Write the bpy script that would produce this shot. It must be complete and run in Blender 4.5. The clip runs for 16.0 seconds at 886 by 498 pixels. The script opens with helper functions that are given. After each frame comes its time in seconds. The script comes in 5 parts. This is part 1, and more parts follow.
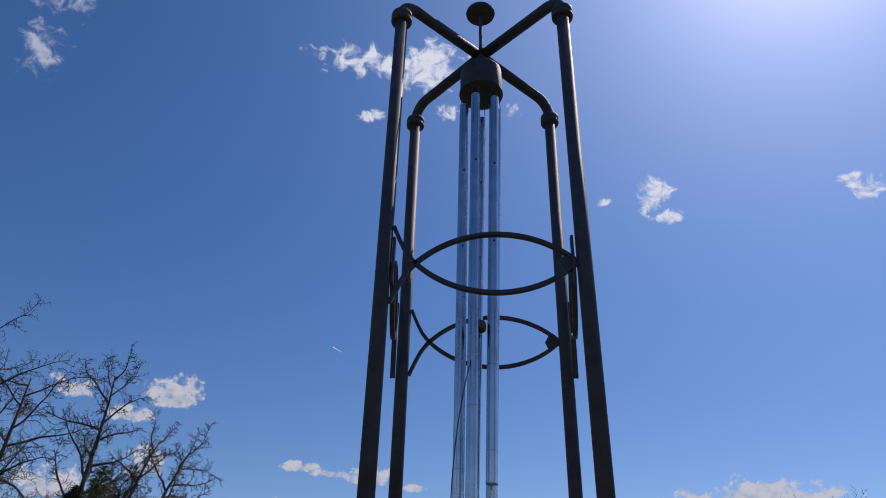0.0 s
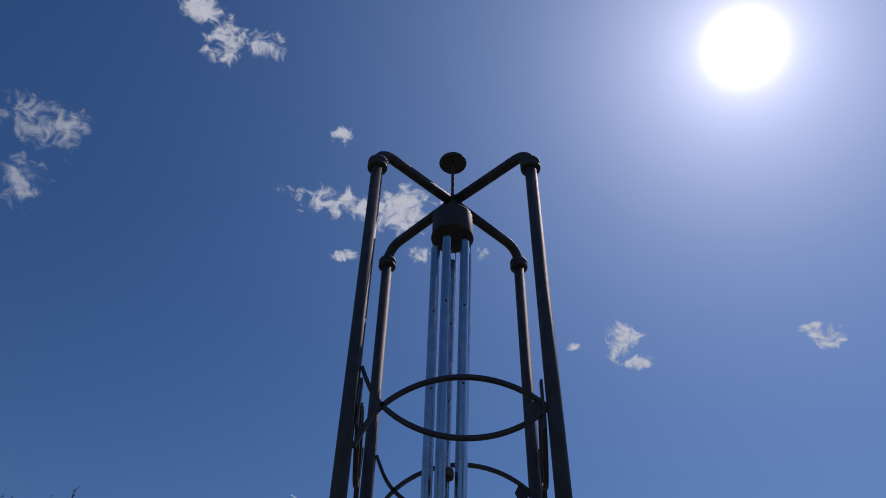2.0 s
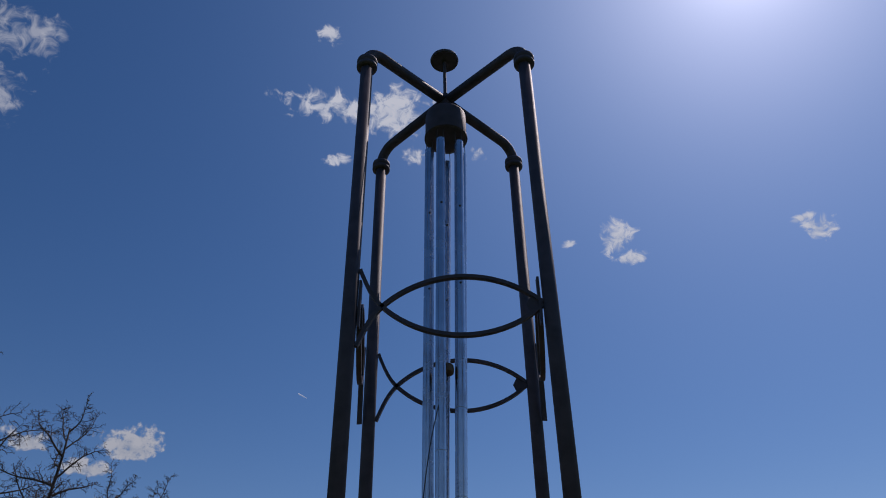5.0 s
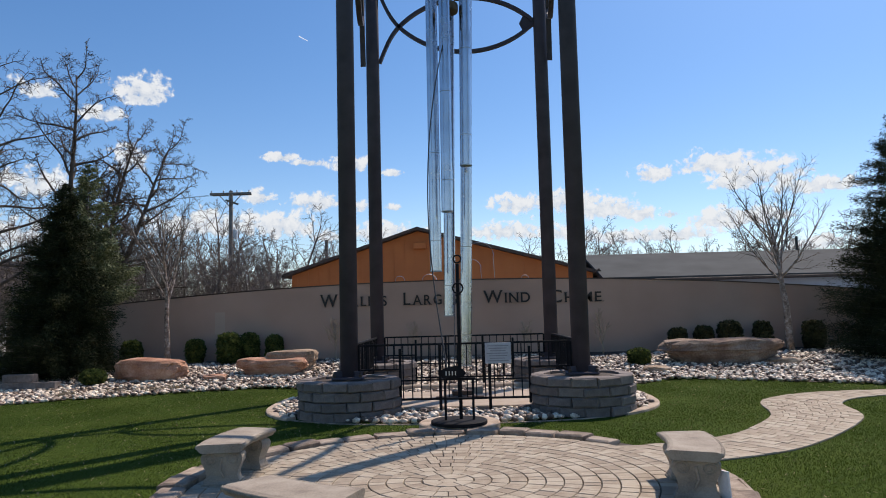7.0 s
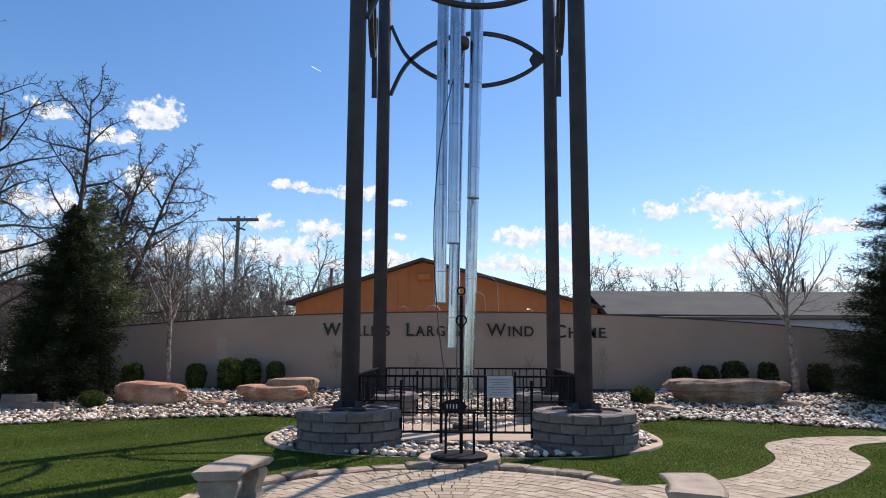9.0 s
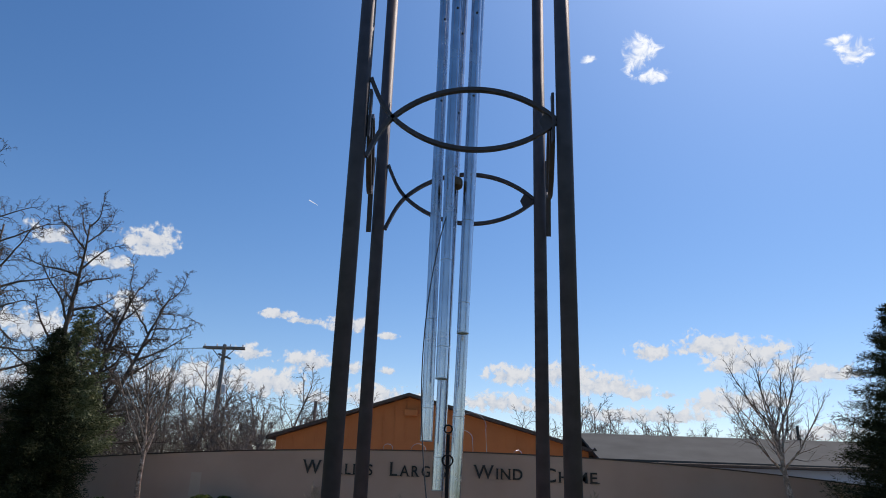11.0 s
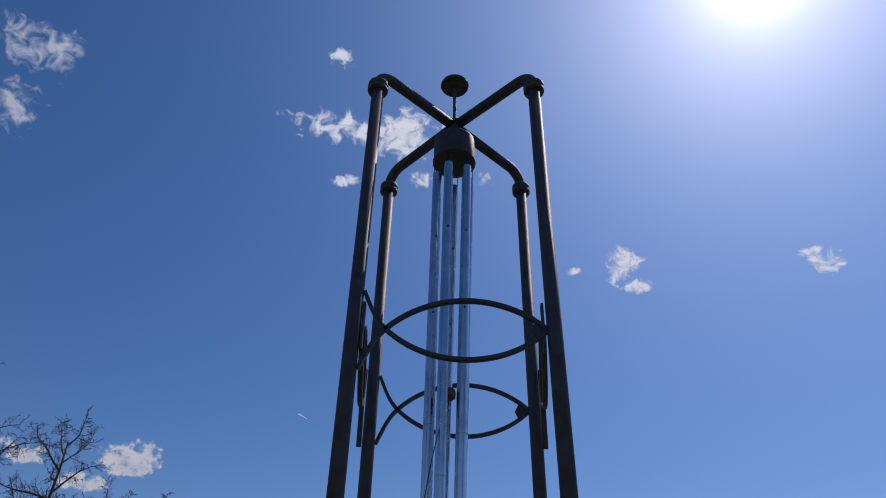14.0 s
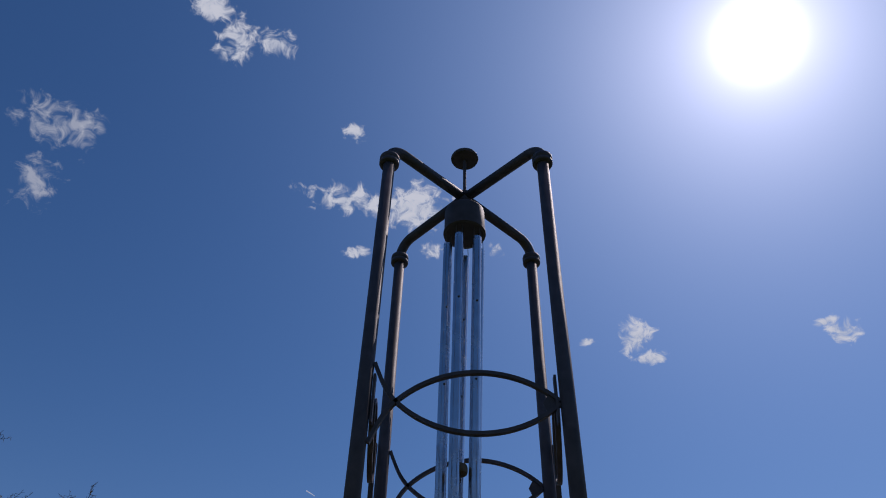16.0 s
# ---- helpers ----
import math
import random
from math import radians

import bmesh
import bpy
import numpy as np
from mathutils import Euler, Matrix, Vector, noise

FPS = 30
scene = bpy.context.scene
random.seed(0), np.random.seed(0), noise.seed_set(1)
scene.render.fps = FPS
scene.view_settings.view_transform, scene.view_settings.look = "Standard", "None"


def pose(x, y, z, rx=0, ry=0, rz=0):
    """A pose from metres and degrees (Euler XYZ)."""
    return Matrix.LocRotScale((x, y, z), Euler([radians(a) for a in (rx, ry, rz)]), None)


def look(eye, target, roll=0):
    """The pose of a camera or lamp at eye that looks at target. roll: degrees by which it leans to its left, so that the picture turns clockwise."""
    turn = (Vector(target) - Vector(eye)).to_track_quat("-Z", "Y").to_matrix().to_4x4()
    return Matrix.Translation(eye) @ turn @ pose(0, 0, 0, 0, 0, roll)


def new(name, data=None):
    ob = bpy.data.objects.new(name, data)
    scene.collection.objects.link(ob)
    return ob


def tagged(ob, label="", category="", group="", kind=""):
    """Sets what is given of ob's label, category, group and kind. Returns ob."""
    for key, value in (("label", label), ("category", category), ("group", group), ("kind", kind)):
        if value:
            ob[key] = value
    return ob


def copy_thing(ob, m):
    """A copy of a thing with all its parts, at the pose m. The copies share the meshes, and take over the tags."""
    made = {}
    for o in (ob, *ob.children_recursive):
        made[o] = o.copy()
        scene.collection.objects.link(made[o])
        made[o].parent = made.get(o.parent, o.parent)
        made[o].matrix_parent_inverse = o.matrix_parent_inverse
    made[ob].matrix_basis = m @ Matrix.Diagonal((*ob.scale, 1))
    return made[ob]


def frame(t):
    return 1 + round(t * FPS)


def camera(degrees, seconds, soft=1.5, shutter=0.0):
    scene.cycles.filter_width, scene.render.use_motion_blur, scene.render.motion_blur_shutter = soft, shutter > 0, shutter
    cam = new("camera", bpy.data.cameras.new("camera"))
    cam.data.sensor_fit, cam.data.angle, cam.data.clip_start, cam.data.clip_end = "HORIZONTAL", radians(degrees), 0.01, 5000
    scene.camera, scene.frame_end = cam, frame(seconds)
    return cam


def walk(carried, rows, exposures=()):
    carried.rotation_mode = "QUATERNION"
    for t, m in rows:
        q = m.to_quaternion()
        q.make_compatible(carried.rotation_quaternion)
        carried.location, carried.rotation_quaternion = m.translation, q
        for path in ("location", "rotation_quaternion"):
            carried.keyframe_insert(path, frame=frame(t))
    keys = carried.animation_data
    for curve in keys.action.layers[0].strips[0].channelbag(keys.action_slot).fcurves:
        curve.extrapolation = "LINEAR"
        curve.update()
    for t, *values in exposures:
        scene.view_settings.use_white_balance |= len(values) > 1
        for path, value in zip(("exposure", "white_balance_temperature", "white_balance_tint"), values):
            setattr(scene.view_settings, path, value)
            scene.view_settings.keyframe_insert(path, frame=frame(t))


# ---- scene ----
cam = camera(65.15, 16.0, soft=1.0)
PATH = [
    (0.0, pose(0, 0, 1.7, 120.71, -1.24, 3.05)),
    (0.5, pose(0, 0, 1.7, 123.06, -2.17, 2.53)),
    (1.0, pose(0, 0, 1.7, 127.45, -1.73, 1.07)),
    (1.5, pose(0, 0, 1.7, 130.34, -1.66, 0.89)),
    (2.0, pose(0, 0, 1.7, 132.37, -0.85, 0.26)),
    (2.5, pose(0, 0, 1.7, 133.21, 0.10, 0.63)),
    (3.0, pose(0, 0, 1.7, 133.23, 0.01, -0.23)),
    (3.2, pose(0, 0, 1.7, 133.54, 0.08, -0.13)),
    (5.3, pose(0, 0, 1.7, 120.33, 0.81, 1.03)),
    (5.5, pose(0, 0, 1.7, 117.33, 0.83, 0.34)),
    (6.0, pose(0, 0, 1.7, 109.75, 1.54, 0.41)),
    (6.5, pose(0, 0, 1.7, 101.21, 2.49, 2.19)),
    (7.0, pose(0, 0, 1.7, 95.24, 1.48, 1.66)),
    (7.5, pose(0, 0, 1.7, 94.56, 1.78, 2.40)),
    (8.0, pose(0, 0, 1.7, 95.49, 1.50, 2.46)),
    (8.5, pose(0, 0, 1.7, 97.11, 0.76, 2.46)),
    (9.0, pose(0, 0, 1.7, 97.84, -0.24, 1.89)),
    (9.5, pose(0, 0, 1.7, 101.85, -0.98, 0.96)),
    (9.7, pose(0, 0, 1.7, 103.83, -0.80, 0.63)),
    (11.8, pose(0, 0, 1.7, 113.60, -2.20, 0.73)),
    (12.0, pose(0, 0, 1.7, 115.76, -2.17, 0.67)),
    (12.5, pose(0, 0, 1.7, 119.70, -1.89, 0.32)),
    (13.0, pose(0, 0, 1.7, 124.21, -1.11, -0.03)),
    (13.5, pose(0, 0, 1.7, 125.63, -1.32, -0.12)),
    (14.0, pose(0, 0, 1.7, 126.19, -0.87, 0.44)),
    (14.5, pose(0, 0, 1.7, 125.60, -0.57, -0.52)),
    (15.0, pose(0, 0, 1.7, 125.59, -2.22, 0.17)),
    (15.5, pose(0, 0, 1.7, 129.00, -1.69, 0.93)),
    (16.0, pose(0, 0, 1.7, 132.02, -1.24, 1.28)),
]
EXPOSURES = [(0.0, -0.62, 6250, 26), (1.0, -0.80, 6250, 26), (1.5, -1.01, 6250, 26), (3.2, -1.22, 6250, 26), (5.3, -1.0, 6250, 26), (6.0, -0.72, 6250, 26), (6.5, -0.45, 6500, 21), (7.0, 0.07, 6750, 18), (7.5, 0.24, 6750, 19), (8.5, 0.3, 6750, 19), (9.5, 0.29, 6750, 19), (12.0, -0.48, 6500, 19), (13.0, -0.68, 6250, 26), (15.0, -0.82, 6250, 26), (16.0, -0.96, 6250, 26)]
walk(cam, PATH, EXPOSURES)

# ---------------------------------------------------------------- light
SUN_AZ, SUN_EL = 37.5, 52.5
world = bpy.data.worlds.new("sky")
scene.world = world
world.use_nodes = True
wn, wl = world.node_tree.nodes, world.node_tree.links
sky = wn.new("ShaderNodeTexSky")
sky.sky_type = "NISHITA"
sky.sun_disc = False
sky.sun_elevation = radians(SUN_EL)
sky.sun_rotation = radians(SUN_AZ)
sky.altitude = 200
sky.air_density, sky.dust_density, sky.ozone_density = 0.95, 0.22, 1.3
wn["Background"].inputs["Strength"].default_value = 0.128
clear = wn.new("ShaderNodeHueSaturation")
clear.inputs["Saturation"].default_value = 1.29
wl.new(sky.outputs[0], clear.inputs["Color"])
wl.new(clear.outputs[0], wn["Background"].inputs["Color"])
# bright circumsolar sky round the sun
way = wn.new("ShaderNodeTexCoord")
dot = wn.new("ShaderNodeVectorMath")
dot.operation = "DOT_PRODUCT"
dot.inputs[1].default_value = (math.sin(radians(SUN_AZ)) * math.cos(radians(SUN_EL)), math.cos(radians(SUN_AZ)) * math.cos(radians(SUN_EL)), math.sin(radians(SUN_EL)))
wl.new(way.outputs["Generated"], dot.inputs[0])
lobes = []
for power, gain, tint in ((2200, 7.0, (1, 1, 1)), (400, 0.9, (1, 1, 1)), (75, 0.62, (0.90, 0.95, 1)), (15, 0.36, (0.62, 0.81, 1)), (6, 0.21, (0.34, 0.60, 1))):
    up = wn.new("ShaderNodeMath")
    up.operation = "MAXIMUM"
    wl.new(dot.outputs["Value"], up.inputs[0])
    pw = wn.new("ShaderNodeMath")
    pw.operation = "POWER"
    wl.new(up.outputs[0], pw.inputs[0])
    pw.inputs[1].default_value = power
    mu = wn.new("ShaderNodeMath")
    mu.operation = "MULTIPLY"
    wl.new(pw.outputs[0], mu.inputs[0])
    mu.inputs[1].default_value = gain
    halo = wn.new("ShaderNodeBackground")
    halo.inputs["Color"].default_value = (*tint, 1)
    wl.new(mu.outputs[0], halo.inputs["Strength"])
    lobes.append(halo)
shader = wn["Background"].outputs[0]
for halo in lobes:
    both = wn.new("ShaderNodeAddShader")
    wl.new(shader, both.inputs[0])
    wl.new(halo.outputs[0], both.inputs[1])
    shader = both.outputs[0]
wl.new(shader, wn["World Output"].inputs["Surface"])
SUN_DIR = Vector((math.sin(radians(SUN_AZ)) * math.cos(radians(SUN_EL)), math.cos(radians(SUN_AZ)) * math.cos(radians(SUN_EL)), math.sin(radians(SUN_EL))))
lamp = bpy.data.lights.new("sun", "SUN")
lamp.energy, lamp.angle, lamp.color = 4.3, radians(0.53), (1.0, 0.91, 0.79)
sun = new("sun", lamp)
sun.matrix_world = look(SUN_DIR * 60, (0, 0, 0))

# ---------------------------------------------------------------- materials


def material(name, colours, rough=0.7, metal=0.0, scale=6.0, fine=60.0, bump=0.3, per_object=0.0, island=False, spec=0.5, bump_dist=0.01, through_light=0.0):
    """A surface of two or three colours mixed by coarse and fine noise, with grain in its relief."""
    m = bpy.data.materials.new(name)
    m.use_nodes = True
    n, l = m.node_tree.nodes, m.node_tree.links
    bsdf = n["Principled BSDF"]
    co = n.new("ShaderNodeTexCoord")
    big = n.new("ShaderNodeTexNoise")
    big.inputs["Scale"].default_value, big.inputs["Detail"].default_value = scale, 6
    small = n.new("ShaderNodeTexNoise")
    small.inputs["Scale"].default_value, small.inputs["Detail"].default_value = fine, 4
    l.new(co.outputs["Object"], big.inputs["Vector"])
    l.new(co.outputs["Object"], small.inputs["Vector"])
    add = n.new("ShaderNodeMath")
    add.operation = "MULTIPLY_ADD"
    l.new(small.outputs["Fac"], add.inputs[0])
    add.inputs[1].default_value = 0.45
    l.new(big.outputs["Fac"], add.inputs[2])
    source = add.outputs[0]
    if per_object or island:
        if island:
            info = n.new("ShaderNodeNewGeometry")
            rnd = info.outputs["Random Per Island"]
        else:
            info = n.new("ShaderNodeObjectInfo")
            rnd = info.outputs["Random"]
        mad = n.new("ShaderNodeMath")
        mad.operation = "MULTIPLY_ADD"
        l.new(rnd, mad.inputs[0])
        mad.inputs[1].default_value = per_object or 0.6
        l.new(source, mad.inputs[2])
        sub = n.new("ShaderNodeMath")
        sub.operation = "SUBTRACT"
        l.new(mad.outputs[0], sub.inputs[0])
        sub.inputs[1].default_value = (per_object or 0.6) / 2
        source = sub.outputs[0]
    ramp = n.new("ShaderNodeValToRGB")
    l.new(source, ramp.inputs[0])
    e = ramp.color_ramp.elements
    e[0].position, e[0].color = 0.5, (*colours[0], 1)
    e[1].position, e[1].color = 0.95, (*colours[-1], 1)
    if len(colours) > 2:
        k = e.new(0.72)
        k.color = (*colours[1], 1)
    l.new(ramp.outputs[0], bsdf.inputs["Base Color"])
    rr = n.new("ShaderNodeMapRange")
    l.new(small.outputs["Fac"], rr.inputs[0])
    rr.inputs[3].default_value, rr.inputs[4].default_value = max(0.03, rough - 0.12), min(1, rough + 0.12)
    l.new(rr.outputs[0], bsdf.inputs["Roughness"])
    bsdf.inputs["Metallic"].default_value = metal
    bsdf.inputs["Specular IOR Level"].default_value = spec
    if bump:
        b = n.new("ShaderNodeBump")
        b.inputs["Strength"].default_value, b.inputs["Distance"].default_value = bump, bump_dist
        l.new(add.outputs[0], b.inputs["Height"])
        l.new(b.outputs[0], bsdf.inputs["Normal"])
    if through_light:
        tl = n.new("ShaderNodeBsdfTranslucent")
        l.new(ramp.outputs[0], tl.inputs["Color"])
        mix = n.new("ShaderNodeMixShader")
        mix.inputs[0].default_value = through_light
        l.new(bsdf.outputs[0], mix.inputs[1])
        l.new(tl.outputs[0], mix.inputs[2])
        l.new(mix.outputs[0], n["Material Output"].inputs["Surface"])
    return m


STEEL = material("painted_dark_steel", [(0.050, 0.045, 0.057), (0.078, 0.070, 0.086)], 0.62, 0.0, 3, 50, 0.15, spec=0.25)
RUST = material("weathered_steel", [(0.03, 0.024, 0.022), (0.10, 0.055, 0.03)], 0.6, 0.2, 8, 70, 0.3)
ALU = material("brushed_aluminium", [(0.50, 0.53, 0.58), (0.64, 0.67, 0.72)], 0.24, 1.0, 1.5, 2.5, 0.0)
BAND = material("dull_steel_band", [(0.30, 0.32, 0.34), (0.5, 0.52, 0.55)], 0.4, 1.0, 5, 60, 0.1)
WIRE = material("dark_cable", [(0.03, 0.03, 0.03), (0.07, 0.065, 0.06)], 0.6, 0.3, 10, 80, 0.0)
TIMBER = material("weathered_timber", [(0.065, 0.043, 0.026), (0.15, 0.10, 0.06)], 0.7, 0, 9, 60, 0.4)
POLE = material("grey_pole_timber", [(0.16, 0.14, 0.12), (0.30, 0.27, 0.24)], 0.85, 0, 3, 40, 0.5)
IRON = material("black_iron", [(0.006, 0.006, 0.007), (0.016, 0.016, 0.018)], 0.75, 0.0, 6, 60, 0.1, spec=0.12)
BLOCK = material("grey_brown_concrete_block", [(0.1197, 0.0986, 0.0842), (0.1772, 0.1484, 0.1293), (0.249, 0.2126, 0.1867)], 0.92, 0, 5, 45, 0.9, 0.18)
CAPSTONE = material("tan_edging_stone", [(0.27, 0.20, 0.14), (0.40, 0.31, 0.225), (0.50, 0.40, 0.30)], 0.92, 0, 5, 45, 0.8, 0.3)
PAVER = material("buff_paver", [(0.279, 0.2204, 0.1535), (0.3581, 0.2926, 0.2093), (0.4232, 0.3591, 0.2651)], 0.9, 0, 6, 55, 0.7, 0.42)
PAVER_J = material("buff_paver_far", [(0.279, 0.2204, 0.1535), (0.3581, 0.2926, 0.2093), (0.4232, 0.3591, 0.2651)], 0.9, 0, 6, 55, 0.7, 0.42, True)
JOINT = material("joint_sand", [(0.05, 0.04, 0.03), (0.10, 0.08, 0.06)], 0.98, 0, 8, 90, 0.5)
EDGE = material("tumbled_edging_stone", [(0.15, 0.112, 0.082), (0.27, 0.208, 0.155), (0.39, 0.315, 0.24)], 0.93, 0, 7, 45, 0.9, 0.35)
CONCRETE = material("cast_concrete", [(0.2037, 0.1641, 0.1236), (0.3093, 0.2596, 0.1971), (0.3923, 0.336, 0.2589)], 0.9, 0, 4, 60, 0.5)
SLAB = material("tan_concrete_slab", [(0.328, 0.2552, 0.19), (0.4264, 0.352, 0.2755)], 0.92, 0, 3, 50, 0.3)
STUCCO = material("tan_stucco", [(0.3818, 0.2622, 0.1956), (0.4324, 0.3018, 0.2275), (0.4738, 0.3386, 0.2566)], 0.92, 0, 0.5, 90, 0.5)
STUCCO_PALE = material("paler_stucco", [(0.432, 0.333, 0.2565), (0.486, 0.378, 0.2925)], 0.92, 0, 1.5, 90, 0.5)
STONE = material("river_stone", [(0.103, 0.066, 0.044), (0.4223, 0.3152, 0.22), (0.824, 0.7081, 0.5456)], 0.5, 0, 3, 30, 0.3, 0.9, True)
STONE_O = material("river_stone_near", [(0.103, 0.066, 0.044), (0.4223, 0.3152, 0.22), (0.824, 0.7081, 0.5456)], 0.5, 0, 3, 30, 0.3, 0.9)
SANDSTONE = material("red_sandstone", [(0.24, 0.10, 0.055), (0.40, 0.20, 0.115), (0.55, 0.36, 0.25)], 0.9, 0, 2.2, 25, 1.0, bump_dist=0.03)
TANROCK = material("tan_sandstone", [(0.20, 0.13, 0.08), (0.34, 0.24, 0.155), (0.50, 0.40, 0.29)], 0.9, 0, 2.2, 25, 1.0, bump_dist=0.03)
SOIL = material("dark_mulch", [(0.035, 0.025, 0.018), (0.09, 0.065, 0.045)], 0.98, 0, 6, 70, 0.8)
TURF = material("lawn_soil_and_thatch", [(0.0418, 0.0682, 0.011), (0.0517, 0.0825, 0.0132), (0.0704, 0.0946, 0.0176)], 0.95, 0, 0.6, 12, 0.1, spec=0.03)
BLADE = material("grass_blade", [(0.0388, 0.0672, 0.0099), (0.0502, 0.0818, 0.0121), (0.0752, 0.1008, 0.0198)], 0.62, 0, 0.7, 8, 0.0, 0.16, True, spec=0.14, through_light=0.45)
ORANGE = material("orange_siding", [(0.493, 0.1487, 0.0382), (0.561, 0.1785, 0.0467)], 0.7, 0, 1.5, 40, 0.1)
TRIM = material("brown_trim", [(0.045, 0.03, 0.022), (0.075, 0.05, 0.037)], 0.6, 0, 4, 40, 0.1)
GREYROOF = material("grey_metal_roof", [(0.0578, 0.0634, 0.0616), (0.0816, 0.0893, 0.0868)], 0.85, 0.0, 0.8, 30, 0.1, spec=0.1)
GREYWALL = material("blue_grey_siding", [(0.36, 0.41, 0.52), (0.44, 0.49, 0.60)], 0.7, 0, 1.0, 30, 0.1)
WHITE = material("white_paint", [(0.62, 0.63, 0.63), (0.78, 0.78, 0.77)], 0.6, 0, 5, 40, 0.1)
# white sheet set to grey: the shade on it is part of the colour
SHEET = material("shaded_white_sheet", [(0.40, 0.41, 0.43), (0.50, 0.51, 0.53)], 0.7, 0, 6, 40, 0.1)
INK = material("dark_print", [(0.20, 0.20, 0.22), (0.28, 0.28, 0.30)], 0.7, 0, 10, 50, 0.0)
LETTER = material("black_bronze_letter", [(0.012, 0.010, 0.010), (0.028, 0.022, 0.02)], 0.45, 0.3, 8, 50, 0.0)
BARK = material("grey_brown_bark", [(0.055, 0.042, 0.032), (0.13, 0.10, 0.08)], 0.95, 0, 4, 40, 0.8)
TWIG = material("dark_twig", [(0.06, 0.045, 0.035), (0.12, 0.09, 0.07)], 0.9, 0, 3, 30, 0.0)
# far twigs paler than TWIG: distance haze is mixed into the colour
HAZETWIG = material("hazed_twig", [(0.12, 0.095, 0.08), (0.20, 0.165, 0.14)], 0.9, 0, 1, 30, 0.0)
BIRCH = material("peeling_birch_bark", [(0.09, 0.06, 0.042), (0.30, 0.22, 0.165), (0.60, 0.52, 0.44)], 0.85, 0, 9, 40, 1.0, bump_dist=0.03)
NEEDLE = material("spruce_needles", [(0.014, 0.019, 0.008), (0.027, 0.034, 0.014), (0.05, 0.052, 0.024)], 0.85, 0, 1.5, 25, 0.0, 0.5, True, spec=0.08)
PINE = material("pine_needles", [(0.075, 0.0899, 0.0392), (0.135, 0.1566, 0.07), (0.21, 0.2204, 0.105)], 0.75, 0, 1.5, 25, 0.0, 0.5, True, spec=0.25)
BOX = material("clipped_box_leaf", [(0.0315, 0.0479, 0.0131), (0.0675, 0.0949, 0.0244), (0.126, 0.1485, 0.0394)], 0.8, 0, 3, 30, 0.0, 0.6, True, spec=0.1, through_light=0.3)
# darker leaf for the right-hand bushes: their shade is put into the colour
SHADE_LEAF = material("shade_dark_leaf", [(0.020, 0.024, 0.011), (0.036, 0.042, 0.018), (0.07, 0.068, 0.03)], 0.85, 0, 3, 30, 0.0, 0.6, True, spec=0.1, through_light=0.06)
DRYTWIG = material("dry_rose_twig", [(0.27, 0.2025, 0.135), (0.486, 0.378, 0.27)], 0.9, 0, 4, 30, 0.0)
# straw colour of the dead tufts, also used for the painted lawn glints
DRYGRASS_AND_GLINT = material("dry_grass", [(0.25, 0.19, 0.10), (0.42, 0.34, 0.20)], 0.9, 0, 3, 30, 0.0, 0.4, True)
# house siding darkened: the shade it stands in is put into the colour
DARKWALL = material("shade_dark_siding", [(0.05, 0.042, 0.036), (0.085, 0.072, 0.062)], 0.85, 0, 1.0, 30, 0.2)
ROCK = material("red_brown_slab_rock", [(0.1125, 0.0638, 0.0418), (0.2175, 0.1425, 0.095), (0.3525, 0.2775, 0.2052)], 0.92, 0, 2.0, 22, 1.0, bump_dist=0.04)
ASPHALT = material("pale_road", [(0.22, 0.22, 0.22), (0.32, 0.32, 0.31)], 0.95, 0, 2, 60, 0.2)


# ---------------------------------------------------------------- mesh helpers
def part(name, bm, mat, parent=None, label="", smooth=False):
    """Links a bmesh (or a finished mesh) as one mesh object, under parent if there is one."""
    if isinstance(bm, bpy.types.Mesh):
        me = bm
    else:
        me = bpy.data.meshes.new(name)
        bm.to_mesh(me)
        bm.free()
    if mat and not me.materials:
        me.materials.append(mat)
    if smooth:
        for f in me.polygons:
            f.use_smooth = True
    ob = new(name, me)
    if parent is not None:
        ob.parent = parent
    if label:
        tagged(ob, label)
    return ob


def base(name, x, y, z=0.0, rz=0.0, **tags):
    """The empty at the foot of a thing."""
    ob = new(name)
    ob.empty_display_size = 0.1
    ob.matrix_basis = pose(x, y, z, 0, 0, rz)
    return tagged(ob, **tags)


def raw(name, verts, faces):
    me = bpy.data.meshes.new(name)
    me.from_pydata(verts, [], faces)
    me.update()
    return me


def box(sx, sy, sz, at=(0, 0, 0), bevel=0.0, rot=None, bm=None):
    """A box standing on at (centre of its foot), with bevelled edges."""
    own = bmesh.new()
    bmesh.ops.create_cube(own, size=1.0)
    bmesh.ops.scale(own, vec=(sx, sy, sz), verts=own.verts)
    bmesh.ops.translate(own, vec=(0, 0, sz / 2), verts=own.verts)
    if bevel:
        bmesh.ops.bevel(own, geom=own.edges[:], offset=bevel, segments=1, affect="EDGES")
    m = Matrix.Translation(at) @ (rot.to_4x4() if rot is not None else Matrix())
    bmesh.ops.transform(own, matrix=m, verts=own.verts)
    if bm is None:
        return own
    tmp = bpy.data.meshes.new("tmp")
    own.to_mesh(tmp)
    own.free()
    bm.from_mesh(tmp)
    bpy.data.meshes.remove(tmp)
    return bm


